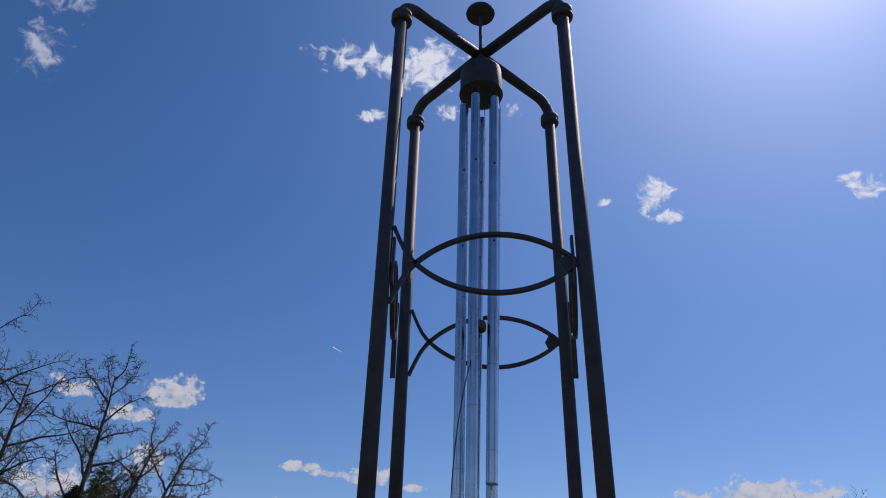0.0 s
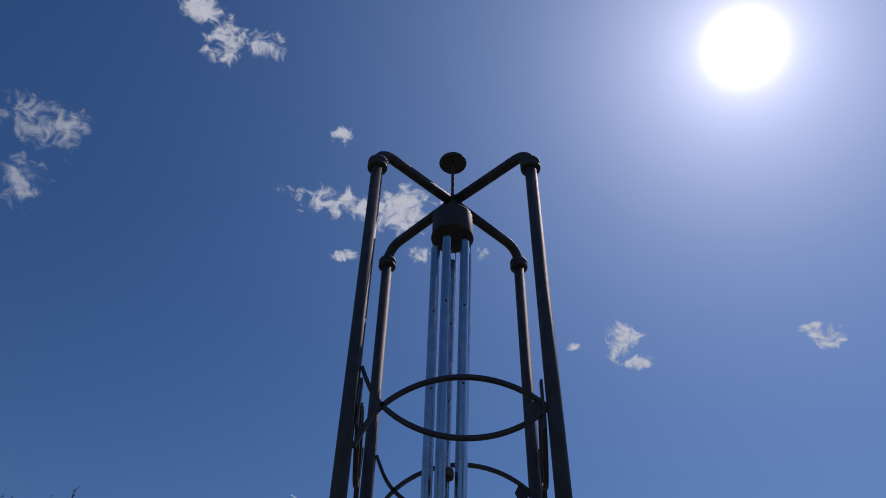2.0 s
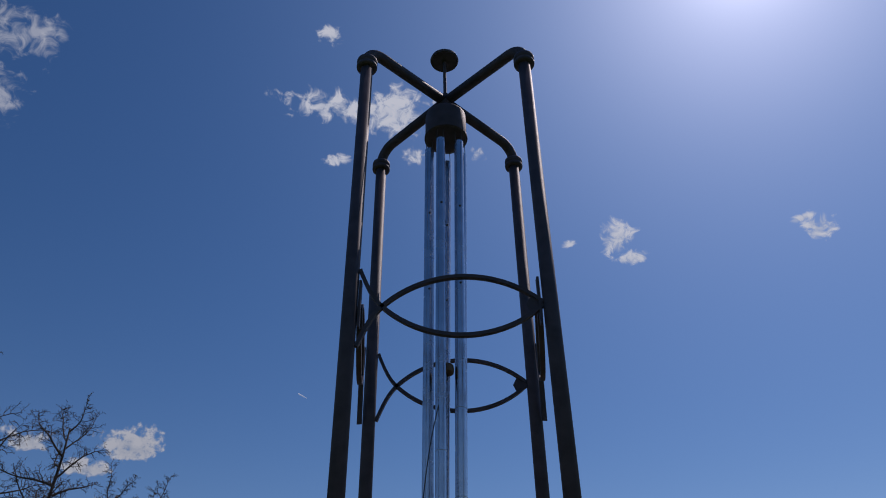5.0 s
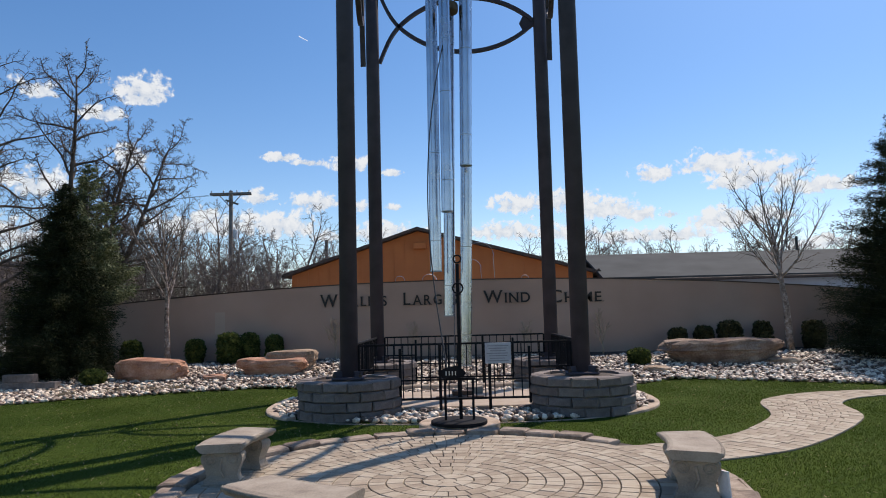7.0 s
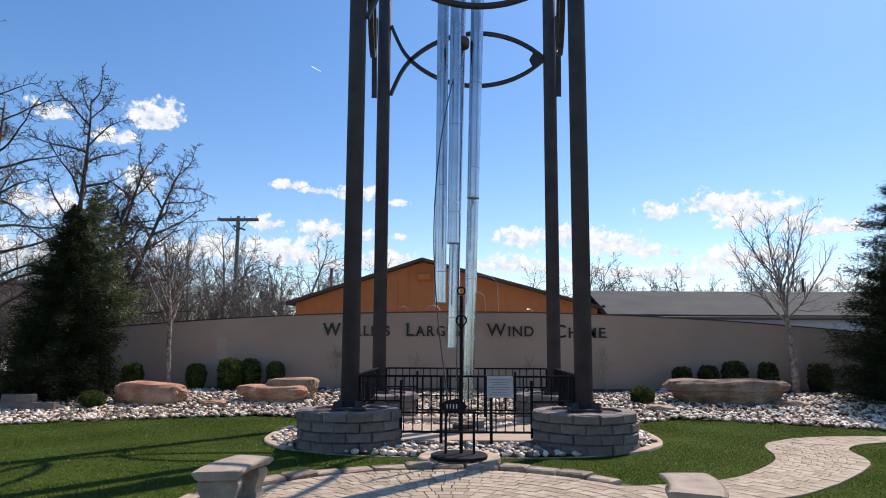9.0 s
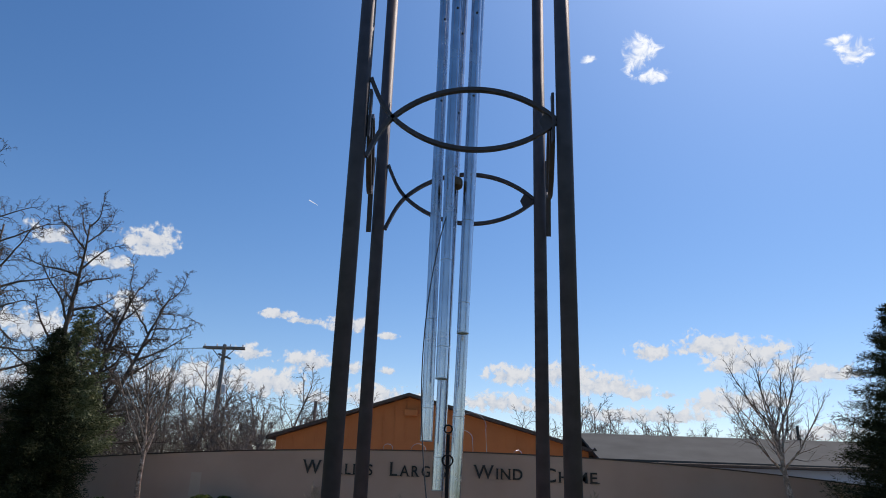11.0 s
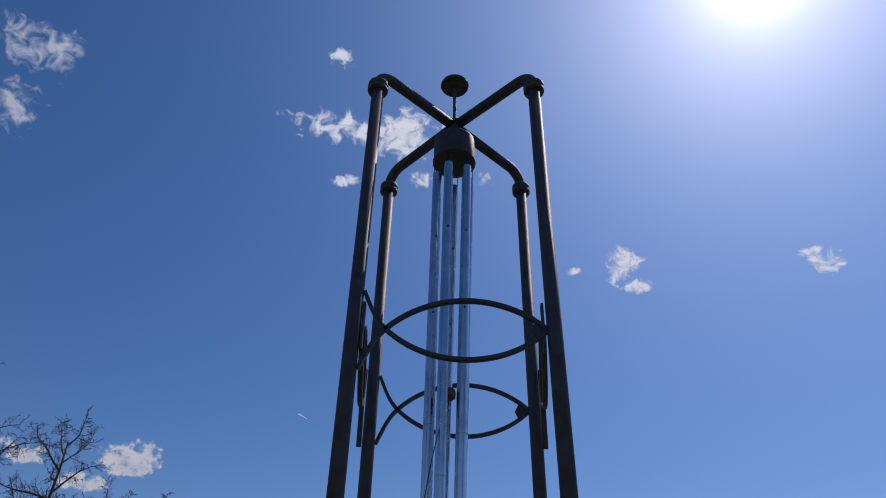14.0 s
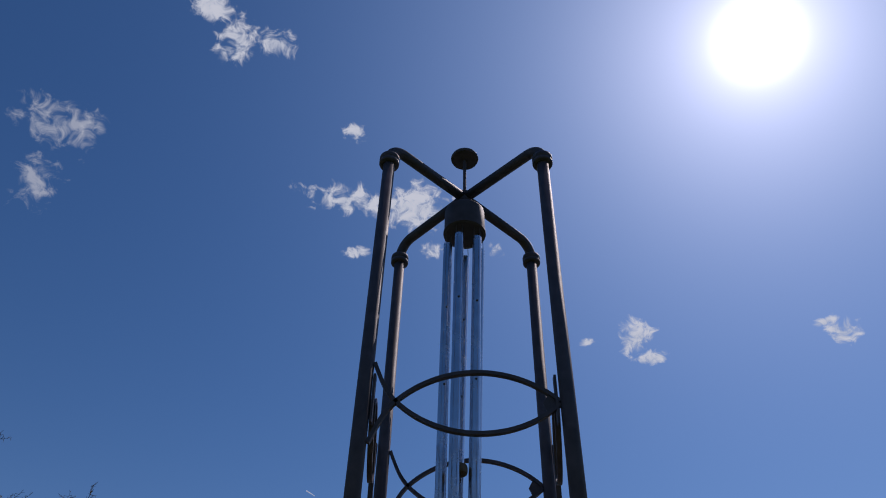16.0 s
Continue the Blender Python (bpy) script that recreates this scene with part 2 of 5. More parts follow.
def lathe(profile, sides=24, at=(0, 0, 0)):
    """A body turned about z from (radius, height) pairs."""
    verts, faces = [], []
    for r, z in profile:
        for i in range(sides):
            a = 2 * math.pi * i / sides
            verts.append((at[0] + r * math.cos(a), at[1] + r * math.sin(a), at[2] + z))
    for k in range(len(profile) - 1):
        for i in range(sides):
            j = (i + 1) % sides
            faces.append((k * sides + i, k * sides + j, (k + 1) * sides + j, (k + 1) * sides + i))
    faces.append(tuple(range(sides))[::-1])
    faces.append(tuple((len(profile) - 1) * sides + i for i in range(sides)))
    return raw("lathe", verts, faces)


def pipes(name, paths, sides=8):
    """Tapered round pipes along polylines: a list of (points, radii)."""
    verts, faces = [], []
    ring = [(math.cos(2 * math.pi * i / sides), math.sin(2 * math.pi * i / sides)) for i in range(sides)]
    for pts, radii in paths:
        pts = [Vector(p) for p in pts]
        start = len(verts)
        up = None
        for k, p in enumerate(pts):
            d = (pts[min(k + 1, len(pts) - 1)] - pts[max(k - 1, 0)]).normalized()
            if up is None:
                up = d.orthogonal().normalized()
            up = (up - d * up.dot(d)).normalized()
            side = d.cross(up)
            r = radii[k] if hasattr(radii, "__len__") else radii
            for c, s in ring:
                verts.append(p + up * (c * r) + side * (s * r))
        for k in range(len(pts) - 1):
            a, b = start + k * sides, start + (k + 1) * sides
            for i in range(sides):
                j = (i + 1) % sides
                faces.append((a + i, a + j, b + j, b + i))
        faces.append(tuple(start + i for i in range(sides))[::-1])
        faces.append(tuple(start + (len(pts) - 1) * sides + i for i in range(sides)))
    return raw(name, verts, faces)


def bar(name, pts, normal, width, depth):
    """A flat bar bent along a polyline in the plane with that normal: width in the plane, depth across it."""
    normal = Vector(normal).normalized()
    pts = [Vector(p) for p in pts]
    verts, faces = [], []
    for k, p in enumerate(pts):
        d = (pts[min(k + 1, len(pts) - 1)] - pts[max(k - 1, 0)]).normalized()
        s = normal.cross(d)
        for a, b in ((-1, -1), (1, -1), (1, 1), (-1, 1)):
            verts.append(p + s * (a * width / 2) + normal * (b * depth / 2))
    for k in range(len(pts) - 1):
        for i in range(4):
            j = (i + 1) % 4
            faces.append((4 * k + i, 4 * k + j, 4 * k + 4 + j, 4 * k + 4 + i))
    faces += [(3, 2, 1, 0), tuple(4 * (len(pts) - 1) + i for i in range(4))]
    return raw(name, verts, faces)


def arc_pts(cx, cz, r, a0, a1, n):
    return [(cx + r * math.cos(radians(a0 + (a1 - a0) * i / n)), cz + r * math.sin(radians(a0 + (a1 - a0) * i / n))) for i in range(n + 1)]


def lump(name, sx, sy, sz, seed, rough=0.25, flat=0.0, sub=3):
    """A rock: a ball cut and pushed by noise."""
    bm = bmesh.new()
    bmesh.ops.create_icosphere(bm, subdivisions=sub, radius=1)
    off = Vector((seed * 3.1, seed * 1.7, seed * 0.9))
    for v in bm.verts:
        c = v.co.copy()
        q = Vector([math.copysign(abs(t) ** (1 - flat * 0.6), t) for t in c])
        k = 1 + rough * noise.noise(c * 1.3 + off) + rough * 0.5 * noise.noise(c * 3.1 + off)
        v.co = Vector((q.x * sx, q.y * sy, max(q.z, -0.6) * sz)) * k
    for v in bm.verts:
        v.co.z += 0.45 * sz
    return bm


def in_poly(x, y, poly):
    inside = np.zeros(x.shape, bool)
    n = len(poly)
    for i in range(n):
        x0, y0 = poly[i]
        x1, y1 = poly[(i + 1) % n]
        cross = ((y0 > y) != (y1 > y)) & (x < (x1 - x0) * (y - y0) / ((y1 - y0) or 1e-9) + x0)
        inside ^= cross
    return inside

# ---------------------------------------------------------------- ground plan
PATIO = (-0.2, 7.07)
PATIO_R = 2.55
TOWER = (0.0, 13.9)
HALF = 1.97
WALL_Y = 21.0
BED_EDGE = ([-40, -25, -14, -9.95, -8, -5.9, -4.7, -3.9, -3.0, 3.0, 3.9, 4.8, 5.9, 7.4, 8.4, 14, 30],
            [9.0, 10.5, 12.4, 14.3, 15.3, 16.25, 16.5, 16.3, 14.5, 14.5, 15.6, 16.5, 16.2, 15.3, 14.6, 13.0, 11.5])
PATH_NEAR = [(2.3, 7.72), (2.77, 7.85), (3.12, 7.96), (3.82, 8.31), (4.54, 8.96), (5.25, 9.74), (5.86, 10.51), (6.06, 11.0), (6.23, 11.96), (6.73, 12.54), (7.4, 12.9), (9, 12.95), (12, 12.4)]
PATH_FAR = [(12, 13.2), (9, 13.75), (7.78, 13.68), (6.79, 13.62), (6.09, 13.35), (5.3, 12.75), (5.0, 12.2), (4.78, 11.2), (4.56, 10.7), (4.06, 10.02), (3.54, 9.38), (3.14, 9.1), (2.2, 8.75), (1.6, 8.72)]
PATH_POLY = PATH_NEAR + PATH_FAR


def bed_edge(x):
    return np.interp(x, *BED_EDGE)


def bed_z(x, y):
    """Height of the gravel bed, which climbs to the wall."""
    return np.clip(0.093 * (y - 16.3), 0, 0.47) * np.clip((x + 15.5) / 3.0, 0, 1) + 0.03


def in_tower_bed(x, y):
    return np.abs((x + 0.08) / 3.45) ** 2.6 + np.abs((y - 13.5) / 2.68) ** 2.6 < 1


def in_bed(x, y):
    return ((y > bed_edge(x)) & (y < WALL_Y) & (x > -16) & (x < 15)) | in_tower_bed(x, y)


def in_paving(x, y):
    return (np.hypot(x - PATIO[0], y - PATIO[1]) < PATIO_R + 0.30) | in_poly(x, y, PATH_POLY)


# one sheet to the horizon
g = 1600.0
cuts = [-g, -200, -60, -30, -15, 0, 15, 30, 60, 200, g]
verts = [(x, y, 0.0) for y in cuts for x in cuts]
n = len(cuts)
faces = [(j * n + i, j * n + i + 1, (j + 1) * n + i + 1, (j + 1) * n + i) for j in range(n - 1) for i in range(n - 1)]
ground = part("ground", raw("ground", verts, faces), TURF)
tagged(ground, "mown green spring lawn running out to flat land", "lawn", kind="structure")

# gravel bed: dark base under the stones
nx, ny = 90, 40
verts, faces, index = [], [], {}
xs, ys = np.linspace(-15.5, 14.5, nx), np.linspace(10.4, WALL_Y, ny)
for j, y in enumerate(ys):
    for i, x in enumerate(xs):
        if in_bed(np.array(x), np.array(y)):
            index[i, j] = len(verts)
            verts.append((x, y, float(bed_z(x, y)) - 0.012))
for j in range(ny - 1):
    for i in range(nx - 1):
        q = [(i, j), (i + 1, j), (i + 1, j + 1), (i, j + 1)]
        if all(k in index for k in q):
            faces.append([index[k] for k in q])
bed = part("gravel_bed", raw("gravel_bed", verts, faces), SOIL)
tagged(bed, "planting bed of pale river stones rising to the wall", "gravel bed", kind="structure")

# concrete edging strips between lawn and bed
def strip(name, pts, width, height, mat, label):
    vs, fs = [], []
    for k, p in enumerate(pts):
        a, b = Vector(pts[max(k - 1, 0)]), Vector(pts[min(k + 1, len(pts) - 1)])
        d = (b - a).normalized()
        s = Vector((-d.y, d.x)) * width / 2
        for o, z in ((-1, -0.05), (-0.9, height - 0.012), (-0.7, height), (0.7, height), (0.9, height - 0.012), (1, -0.05)):
            vs.append((p[0] + s.x * o, p[1] + s.y * o, z))
    for k in range(len(pts) - 1):
        for i in range(5):
            fs.append((6 * k + i, 6 * k + i + 1, 6 * k + 7 + i, 6 * k + 6 + i))
    fs += [tuple(range(6)), tuple(6 * (len(pts) - 1) + i for i in range(6))[::-1]]
    ob = part(name, raw(name, vs, fs), mat)
    return tagged(ob, label, "edging", kind="structure")


def bed_outline(a0, a1, n):
    out = []
    for i in range(n + 1):
        a = radians(a0 + (a1 - a0) * i / n)
        c, s = math.cos(a), math.sin(a)
        out.append((-0.08 + 3.5 * math.copysign(abs(c) ** (2 / 2.6), c), 13.5 + 2.73 * math.copysign(abs(s) ** (2 / 2.6), s)))
    return out


strip("bed_edging", bed_outline(170, 222, 20), 0.2, 0.05, CAPSTONE, "low pale concrete edging round the stone bed")
strip("bed_edging", bed_outline(222.5, 312, 40), 0.06, 0.014, CAPSTONE, "thin concrete edging between lawn and stones")
strip("bed_edging", bed_outline(312.5, 372, 24), 0.2, 0.05, CAPSTONE, "low pale concrete edging round the stone bed")

# ---------------------------------------------------------------- wall with lettering
def wall_top(x):
    return 2.66 - 0.0042 * x * x


xs = np.linspace(-11.2, 14.5, 80)
verts, faces = [], []
for x in xs:
    t = wall_top(x)
    for y, z in ((WALL_Y, -0.1), (WALL_Y, t), (WALL_Y + 0.3, t), (WALL_Y + 0.3, -0.1)):
        verts.append((x, y, z))
for k in range(len(xs) - 1):
    for i in range(4):
        j = (i + 1) % 4
        faces.append((4 * k + i, 4 * k + j, 4 * k + 4 + j, 4 * k + 4 + i))
faces += [(0, 1, 2, 3), tuple(4 * (len(xs) - 1) + i for i in (3, 2, 1, 0))]
me = raw("wall_back", verts, faces)
wall = part("wall_back", me, STUCCO)
tagged(wall, "long tan stucco garden wall with arched top edge", "wall", kind="structure")
verts, faces = [], []
for x in xs:
    t = wall_top(x)
    for y, z in ((WALL_Y - 0.02, t + 0.003), (WALL_Y - 0.02, t + 0.035), (WALL_Y + 0.32, t + 0.035), (WALL_Y + 0.32, t + 0.003)):
        verts.append((x, y, z))
faces = [(4 * k + i, 4 * k + (i + 1) % 4, 4 * k + 4 + (i + 1) % 4, 4 * k + 4 + i) for k in range(len(xs) - 1) for i in range(4)]
faces += [(0, 1, 2, 3), tuple(4 * (len(xs) - 1) + i for i in (3, 2, 1, 0))]
part("wall_cap", raw("wall_cap", verts, faces), TRIM, wall, "thin brown metal cap")


def word(text, x0, x1, z, cap):
    """Raised letters: a tall initial and small capitals after it, spread from x0 to x1."""
    bits, pos = [], 0.0
    for i, ch in enumerate(text):
        c = bpy.data.curves.new("glyph", "FONT")
        c.body, c.extrude, c.offset = ch, 0.02, 0.005
        c.size = (cap if i == 0 else cap * 0.78) / 0.70
        o = bpy.data.objects.new("glyph", c)
        scene.collection.objects.link(o)
        bpy.context.view_layer.update()
        gm = bpy.data.meshes.new_from_object(o)
        bpy.data.objects.remove(o)
        bpy.data.curves.remove(c)
        us = [v.co.x for v in gm.vertices]
        lo, hi = min(us), max(us)
        bits.append((ch, gm, pos - lo))
        pos += hi - lo + cap * (0.20 if ch not in "'" else 0.12)
    width = pos - cap * 0.2
    k = (x1 - x0) / width
    thing = base("wall_lettering", x0, WALL_Y - 0.023, z, label=f"dark raised serif letters reading {text} on the wall", category="lettering", group="wall lettering")
    for ch, gm, off in bits:
        bm = bmesh.new()
        bm.from_mesh(gm)
        bpy.data.meshes.remove(gm)
        bmesh.ops.transform(bm, matrix=Matrix.Rotation(radians(90), 4, "X") @ Matrix.Translation((off * k, 0, 0)) @ Matrix.Diagonal((k, 1, 1, 1)), verts=bm.verts)
        lo = min(v.co.z for v in bm.verts)
        if ch in "WLDINRTEHMA":
            # serifs at the feet and heads of the stems
            zs = [v.co.z for v in bm.verts]
            top = max(zs)
            feet = sorted({round(v.co.x, 2) for v in bm.verts if v.co.z < lo + 0.02}) if ch in "LDINRTEHMA" else []
            heads = sorted({round(v.co.x, 2) for v in bm.verts if v.co.z > top - 0.02}) if ch in "WLDINH" else []
            for group, zz in ((feet, lo), (heads, top - 0.022)):
                last = -9
                for x in group:
                    if x - last > 0.09:
                        box(0.085, 0.038, 0.018, (x + 0.03, 0, zz), bm=bm)
                        last = x
        part("letter", bm, LETTER, thing)


patch = box(0.30, 0.006, 0.66, (-7.4, WALL_Y - 0.004, 1.22), 0.0)
part("repainted_patch", patch, STUCCO_PALE, wall, "paler repainted patch of stucco")
word("WORLD'S", -4.32, -2.30, 1.955, 0.38)
word("LARGEST", -1.79, 0.12, 1.955, 0.38)
word("WIND", 0.62, 2.02, 1.955, 0.38)
word("CHIME", 2.60, 4.16, 1.92, 0.38)


# ---------------------------------------------------------------- the tower
def tower():
    top = base("wind_chime_tower", TOWER[0], TOWER[1], 0, label="giant dark steel four-legged frame of a wind chime tower", category="tower")
    r = 0.153
    ped = 0.62
    for sx, sy in ((-1, -1), (1, -1), (-1, 1), (1, 1)):
        x, y = sx * HALF, sy * HALF
        lean = 0.05 if sx > 0 else 0.0
        leg = part("leg", pipes("leg", [([(x, y, ped), (x + lean, y, 15.55)], r)], 28), STEEL, top, smooth=False)
        for f in leg.data.polygons:
            f.use_smooth = len(f.vertices) == 4
        bm = box(0.52, 0.52, 0.035, (x, y, ped), 0.006)
        for k in range(4):
            a = radians(45 + 90 * k)
            box(0.30, 0.02, 0.10, (x + 0.17 * math.cos(a), y + 0.17 * math.sin(a), ped + 0.035), rot=Euler((0, 0, a)).to_matrix(), bm=bm)
        plate = part("base_plate", bm, STEEL, leg)
        for k in range(4):
            a = radians(90 * k + 45)
            part("bolt", lathe([(0.03, 0), (0.03, 0.05), (0.014, 0.055), (0.014, 0.09)], 6, (x + 0.31 * math.cos(a), y + 0.31 * math.sin(a), ped + 0.035)), RUST, plate)
        x += lean
        part("flange", lathe([(0.15, 0), (0.25, 0.01), (0.262, 0.05), (0.262, 0.10), (0.25, 0.11), (0.25, 0.15), (0.262, 0.16), (0.262, 0.25), (0.25, 0.30), (0.15, 0.31)], 28, (x, y, 15.38)), STEEL, leg, smooth=True)
        # elbow and arm to the middle
        pts, R = [(x, y, 15.6)], 0.5
        dx, dy = -sx / math.sqrt(2), -sy / math.sqrt(2)
        for k in range(0, 10):
            a = radians(90 * k / 9)
            pts.append((x + dx * R * (1 - math.cos(a)), y + dy * R * (1 - math.cos(a)), 15.66 + R * math.sin(a)))
        pts.append((dx * 0.08, dy * 0.08, 16.2))
        arm = part("arm", pipes("arm", [(pts, 0.145)], 24), STEEL, top)
        for f in arm.data.polygons:
            f.use_smooth = len(f.vertices) == 4
    part("hub", lathe([(0.16, -0.2), (0.2, -0.17), (0.2, 0.17), (0.16, 0.2)], 24, (0, 0, 16.18)), STEEL, top)
    drum = part("drum", lathe([(0.50, 0), (0.555, 0.01), (0.56, 0.05), (0.56, 0.80), (0.545, 0.86), (0.42, 0.90), (0.2, 0.92), (0.2, 1.25)], 40, (0, 0, 14.74)), STEEL, top, "dark steel drum from which the tubes hang")
    for f in drum.data.polygons:
        f.use_smooth = len(f.vertices) == 4
    part("rim", lathe([(0.56, 0), (0.585, 0.005), (0.585, 0.06), (0.56, 0.065)], 40, (0, 0, 14.75)), STEEL, drum)
    mast = part("finial_mast", pipes("mast", [([(0, 0, 16.3), (0, 0, 17.9)], 0.05)], 12), STEEL, top)
    part("finial_disc", lathe([(0.02, 0), (0.40, 0.03), (0.42, 0.08), (0.40, 0.14), (0.02, 0.22)], 32, (0, 0, 17.85)), STEEL, mast, "round domed cap disc", smooth=False)

    # a bent-bar fish on each face, at half height
    def fish(a, b, normal, clear=0.13):
        """a: foot of the leg at the tail, b: at the nose."""
        a, b = Vector(a), Vector(b)
        d = (b - a).normalized()
        mid = (a + b) / 2 + d * 0.27
        Z, R = 8.47, 2.27
        ob = None
        for s in (1, -1):
            pts = []
            # from the nose round under the belly to the tail
            a0 = math.degrees(math.atan2(-1.61, 1.6))
            for u, w in arc_pts(0, 1.61, R, a0, a0 - 124, 46):
                if (mid + d * u - a).dot(d) < clear:
                    break
                if u < -1.6:
                    w *= 1 + 0.28 * min(1, (-1.6 - u) / 0.35)  # the tail flares
                pts.append(mid + d * u + Vector((0, 0, Z + s * w)))
            nm = bar("fish_bar", pts, normal, 0.075, 0.11)
            o = part("fish_bar", nm, STEEL, top if ob is None else ob)
            ob = ob or o
        # nose gusset
        nose = b - d * 0.12 + Vector((0, 0, Z))
        n = Vector(normal).normalized() * 0.012
        tri = [nose + Vector((0, 0, 0.10)), nose + Vector((0, 0, -0.10)), nose - d * 0.26 + Vector((0, 0, -0.20)), nose - d * 0.34 + Vector((0, 0, -0.02)), nose - d * 0.24 + Vector((0, 0, 0.17))]
        vs = [p + n for p in tri] + [p - n for p in tri]
        fs = [(0, 1, 2, 3, 4), (9, 8, 7, 6, 5)] + [(i, 5 + i, 5 + (i + 1) % 5, (i + 1) % 5) for i in range(5)]
        part("gusset", raw("gusset", vs, fs), STEEL, ob)

    h = HALF
    fish((-h, -h, 0), (h, -h, 0), (0, 1, 0))
    fish((-h, h, 0), (h, h, 0), (0, 1, 0))
    for s in (-1, 1):
        fish((s * (h + 0.22), h, 0), (s * (h - 0.20), -h, 0), (1, s * 0.107, 0), 0.125)
        part("mounting_plate", box(0.05, 0.16, 1.05, (s * (h - 0.19), -h + 0.02, 8.02), 0.004), STEEL, top)


tower()

# five tubes of graded length on cables below the drum
TUBES = [(182, 14.36, -0.52, 13.9, 2.52), (252, 14.36, -0.25, 13.45, 3.66), (318, 14.36, 0.14, 13.72, 4.62), (20, 14.30, 0.03, 14.15, 0.62), (88, 14.30, -0.28, 14.3, 1.62)]
for ang, z1, bx, by, z0 in TUBES:
    tx, ty = 0.45 * math.cos(radians(ang)), TOWER[1] + 0.45 * math.sin(radians(ang))
    thing = base("chime_tube", tx, ty, z1, label="long bright aluminium wind chime tube hanging on cables", category="wind chime", group="wind chime tubes")
    a, b = Vector((0, 0, 0)), Vector((bx - tx, by - ty, z0 - z1))
    d = (b - a).normalized()
    R = 0.118
    # open pipe with wall
    sides = 36
    up = d.orthogonal().normalized()
    sd = d.cross(up)
    vs, fs = [], []
    for p, rr in ((a + d * 0.3, R - 0.008), (a, R - 0.008), (a, R - 0.008), (a, R), (a, R), (b, R), (b, R), (b, R - 0.008), (b, R - 0.008), (b - d * 0.8, R - 0.008)):
        for i in range(sides):
            t = 2 * math.pi * i / sides
            vs.append(p + up * (rr * math.cos(t)) + sd * (rr * math.sin(t)))
    for k in (0, 2, 4, 6, 8):
        for i in range(sides):
            j = (i + 1) % sides
            fs.append((k * sides + i, k * sides + j, (k + 1) * sides + j, (k + 1) * sides + i))
    tube = part("tube", raw("tube", vs, fs), ALU, thing, smooth=True)
    for frac_m, hgt in ((0.0, 0.02), (0.62, 0.012), (2.4, 0.012)):
        p = b - d * (frac_m + hgt)
        part("band", pipes("band", [([p, p + d * hgt], R + 0.004)], 36), BAND, tube)
    for s in (2.2, 4.4):
        p = a + d * s + Vector((0.02, -R, 0))
        part("bolt", lathe([(0.0, 0), (0.028, 0.004), (0.028, 0.03)], 8, p), WIRE, tube)
    for s in (-0.09, 0.09):
        part("cable", pipes("cable", [([(s, 0, -0.15), (s * 0.8, 0, 14.78 - z1)], 0.009)], 6), WIRE, thing)

# striker between the tubes with its pull rope
striker = base("striker", -0.13, 13.62, 7.76, label="round brown wooden striker hung on a cable between the tubes", category="striker")
part("block", lathe([(0.10, 0), (0.19, 0.02), (0.20, 0.06), (0.20, 0.15), (0.19, 0.19), (0.10, 0.21)], 24), TIMBER, striker, smooth=False)
part("cable", pipes("cable", [([(0, 0, 0.2), (0.06, 0.2, 6.9)], 0.011)], 6), WIRE, striker)
part("shackle", pipes("shackle", [([(0, 0, 0), (0.02, 0, -0.10), (-0.01, 0, -0.2), (0.03, 0, -0.3)], [0.03, 0.05, 0.045, 0.02])], 8), IRON, striker)
rope = []
for i in range(31):
    u = i / 30
    rope.append((-0.08 - 0.42 * math.sin(math.pi * u ** 0.8) - 0.15 * u, 13.6 - 3.2 * u, 7.65 - 7.0 * u - 0.5 * math.sin(math.pi * u)))
tagged(part("pull_rope", pipes("pull_rope", [(rope, 0.011)], 6), WIRE), "thin dark rope slung from the striker to the stand", "rope")
line = [(-0.04, 13.6, 7.7), (-0.10, 12.2, 4.6), (-0.14, 10.8, 1.6), (-0.15, 10.15, 0.72)]
tagged(part("pull_rope", pipes("pull_rope", [(line, 0.008)], 6), WIRE), "thin taut cord from the striker to the stand", "rope")


# ---------------------------------------------------------------- block rings under the legs
def wedge(r0, r1, da, h, ch):
    """One block of a ring, with chamfered outer edges and uneven face."""
    vs = []
    for r, a, z in ((r0, -da, 0), (r1 - ch, -da, 0), (r1, -da + ch / r1, ch), (r1, da - ch / r1, ch), (r1 - ch, da, 0), (r0, da, 0),
                    (r0, -da, h), (r1 - ch, -da, h), (r1, -da + ch / r1, h - ch), (r1, da - ch / r1, h - ch), (r1 - ch, da, h), (r0, da, h)):
        vs.append((r * math.cos(a), r * math.sin(a), z))
    fs = [(5, 4, 1, 0), (4, 3, 2, 1), (6, 7, 10, 11), (7, 8, 9, 10), (0, 1, 7, 6), (1, 2, 8, 7), (2, 3, 9, 8), (3, 4, 10, 9), (4, 5, 11, 10), (5, 0, 6, 11)]
    return raw("block", vs, fs)


BLOCK_MESH = [wedge(0.62 + (k % 3) * 0.01, 0.862 + (k % 4) * 0.008, math.pi / 13 - 0.0035, 0.1555, 0.02 + 0.003 * (k % 4)) for k in range(8)]
tumble = random.Random(21)
for m in BLOCK_MESH:
    for v in m.vertices:
        v.co += Vector([tumble.uniform(-0.0085, 0.0085) for _ in range(3)])
for m in BLOCK_MESH:
    m.materials.append(BLOCK)
rnd = random.Random(4)
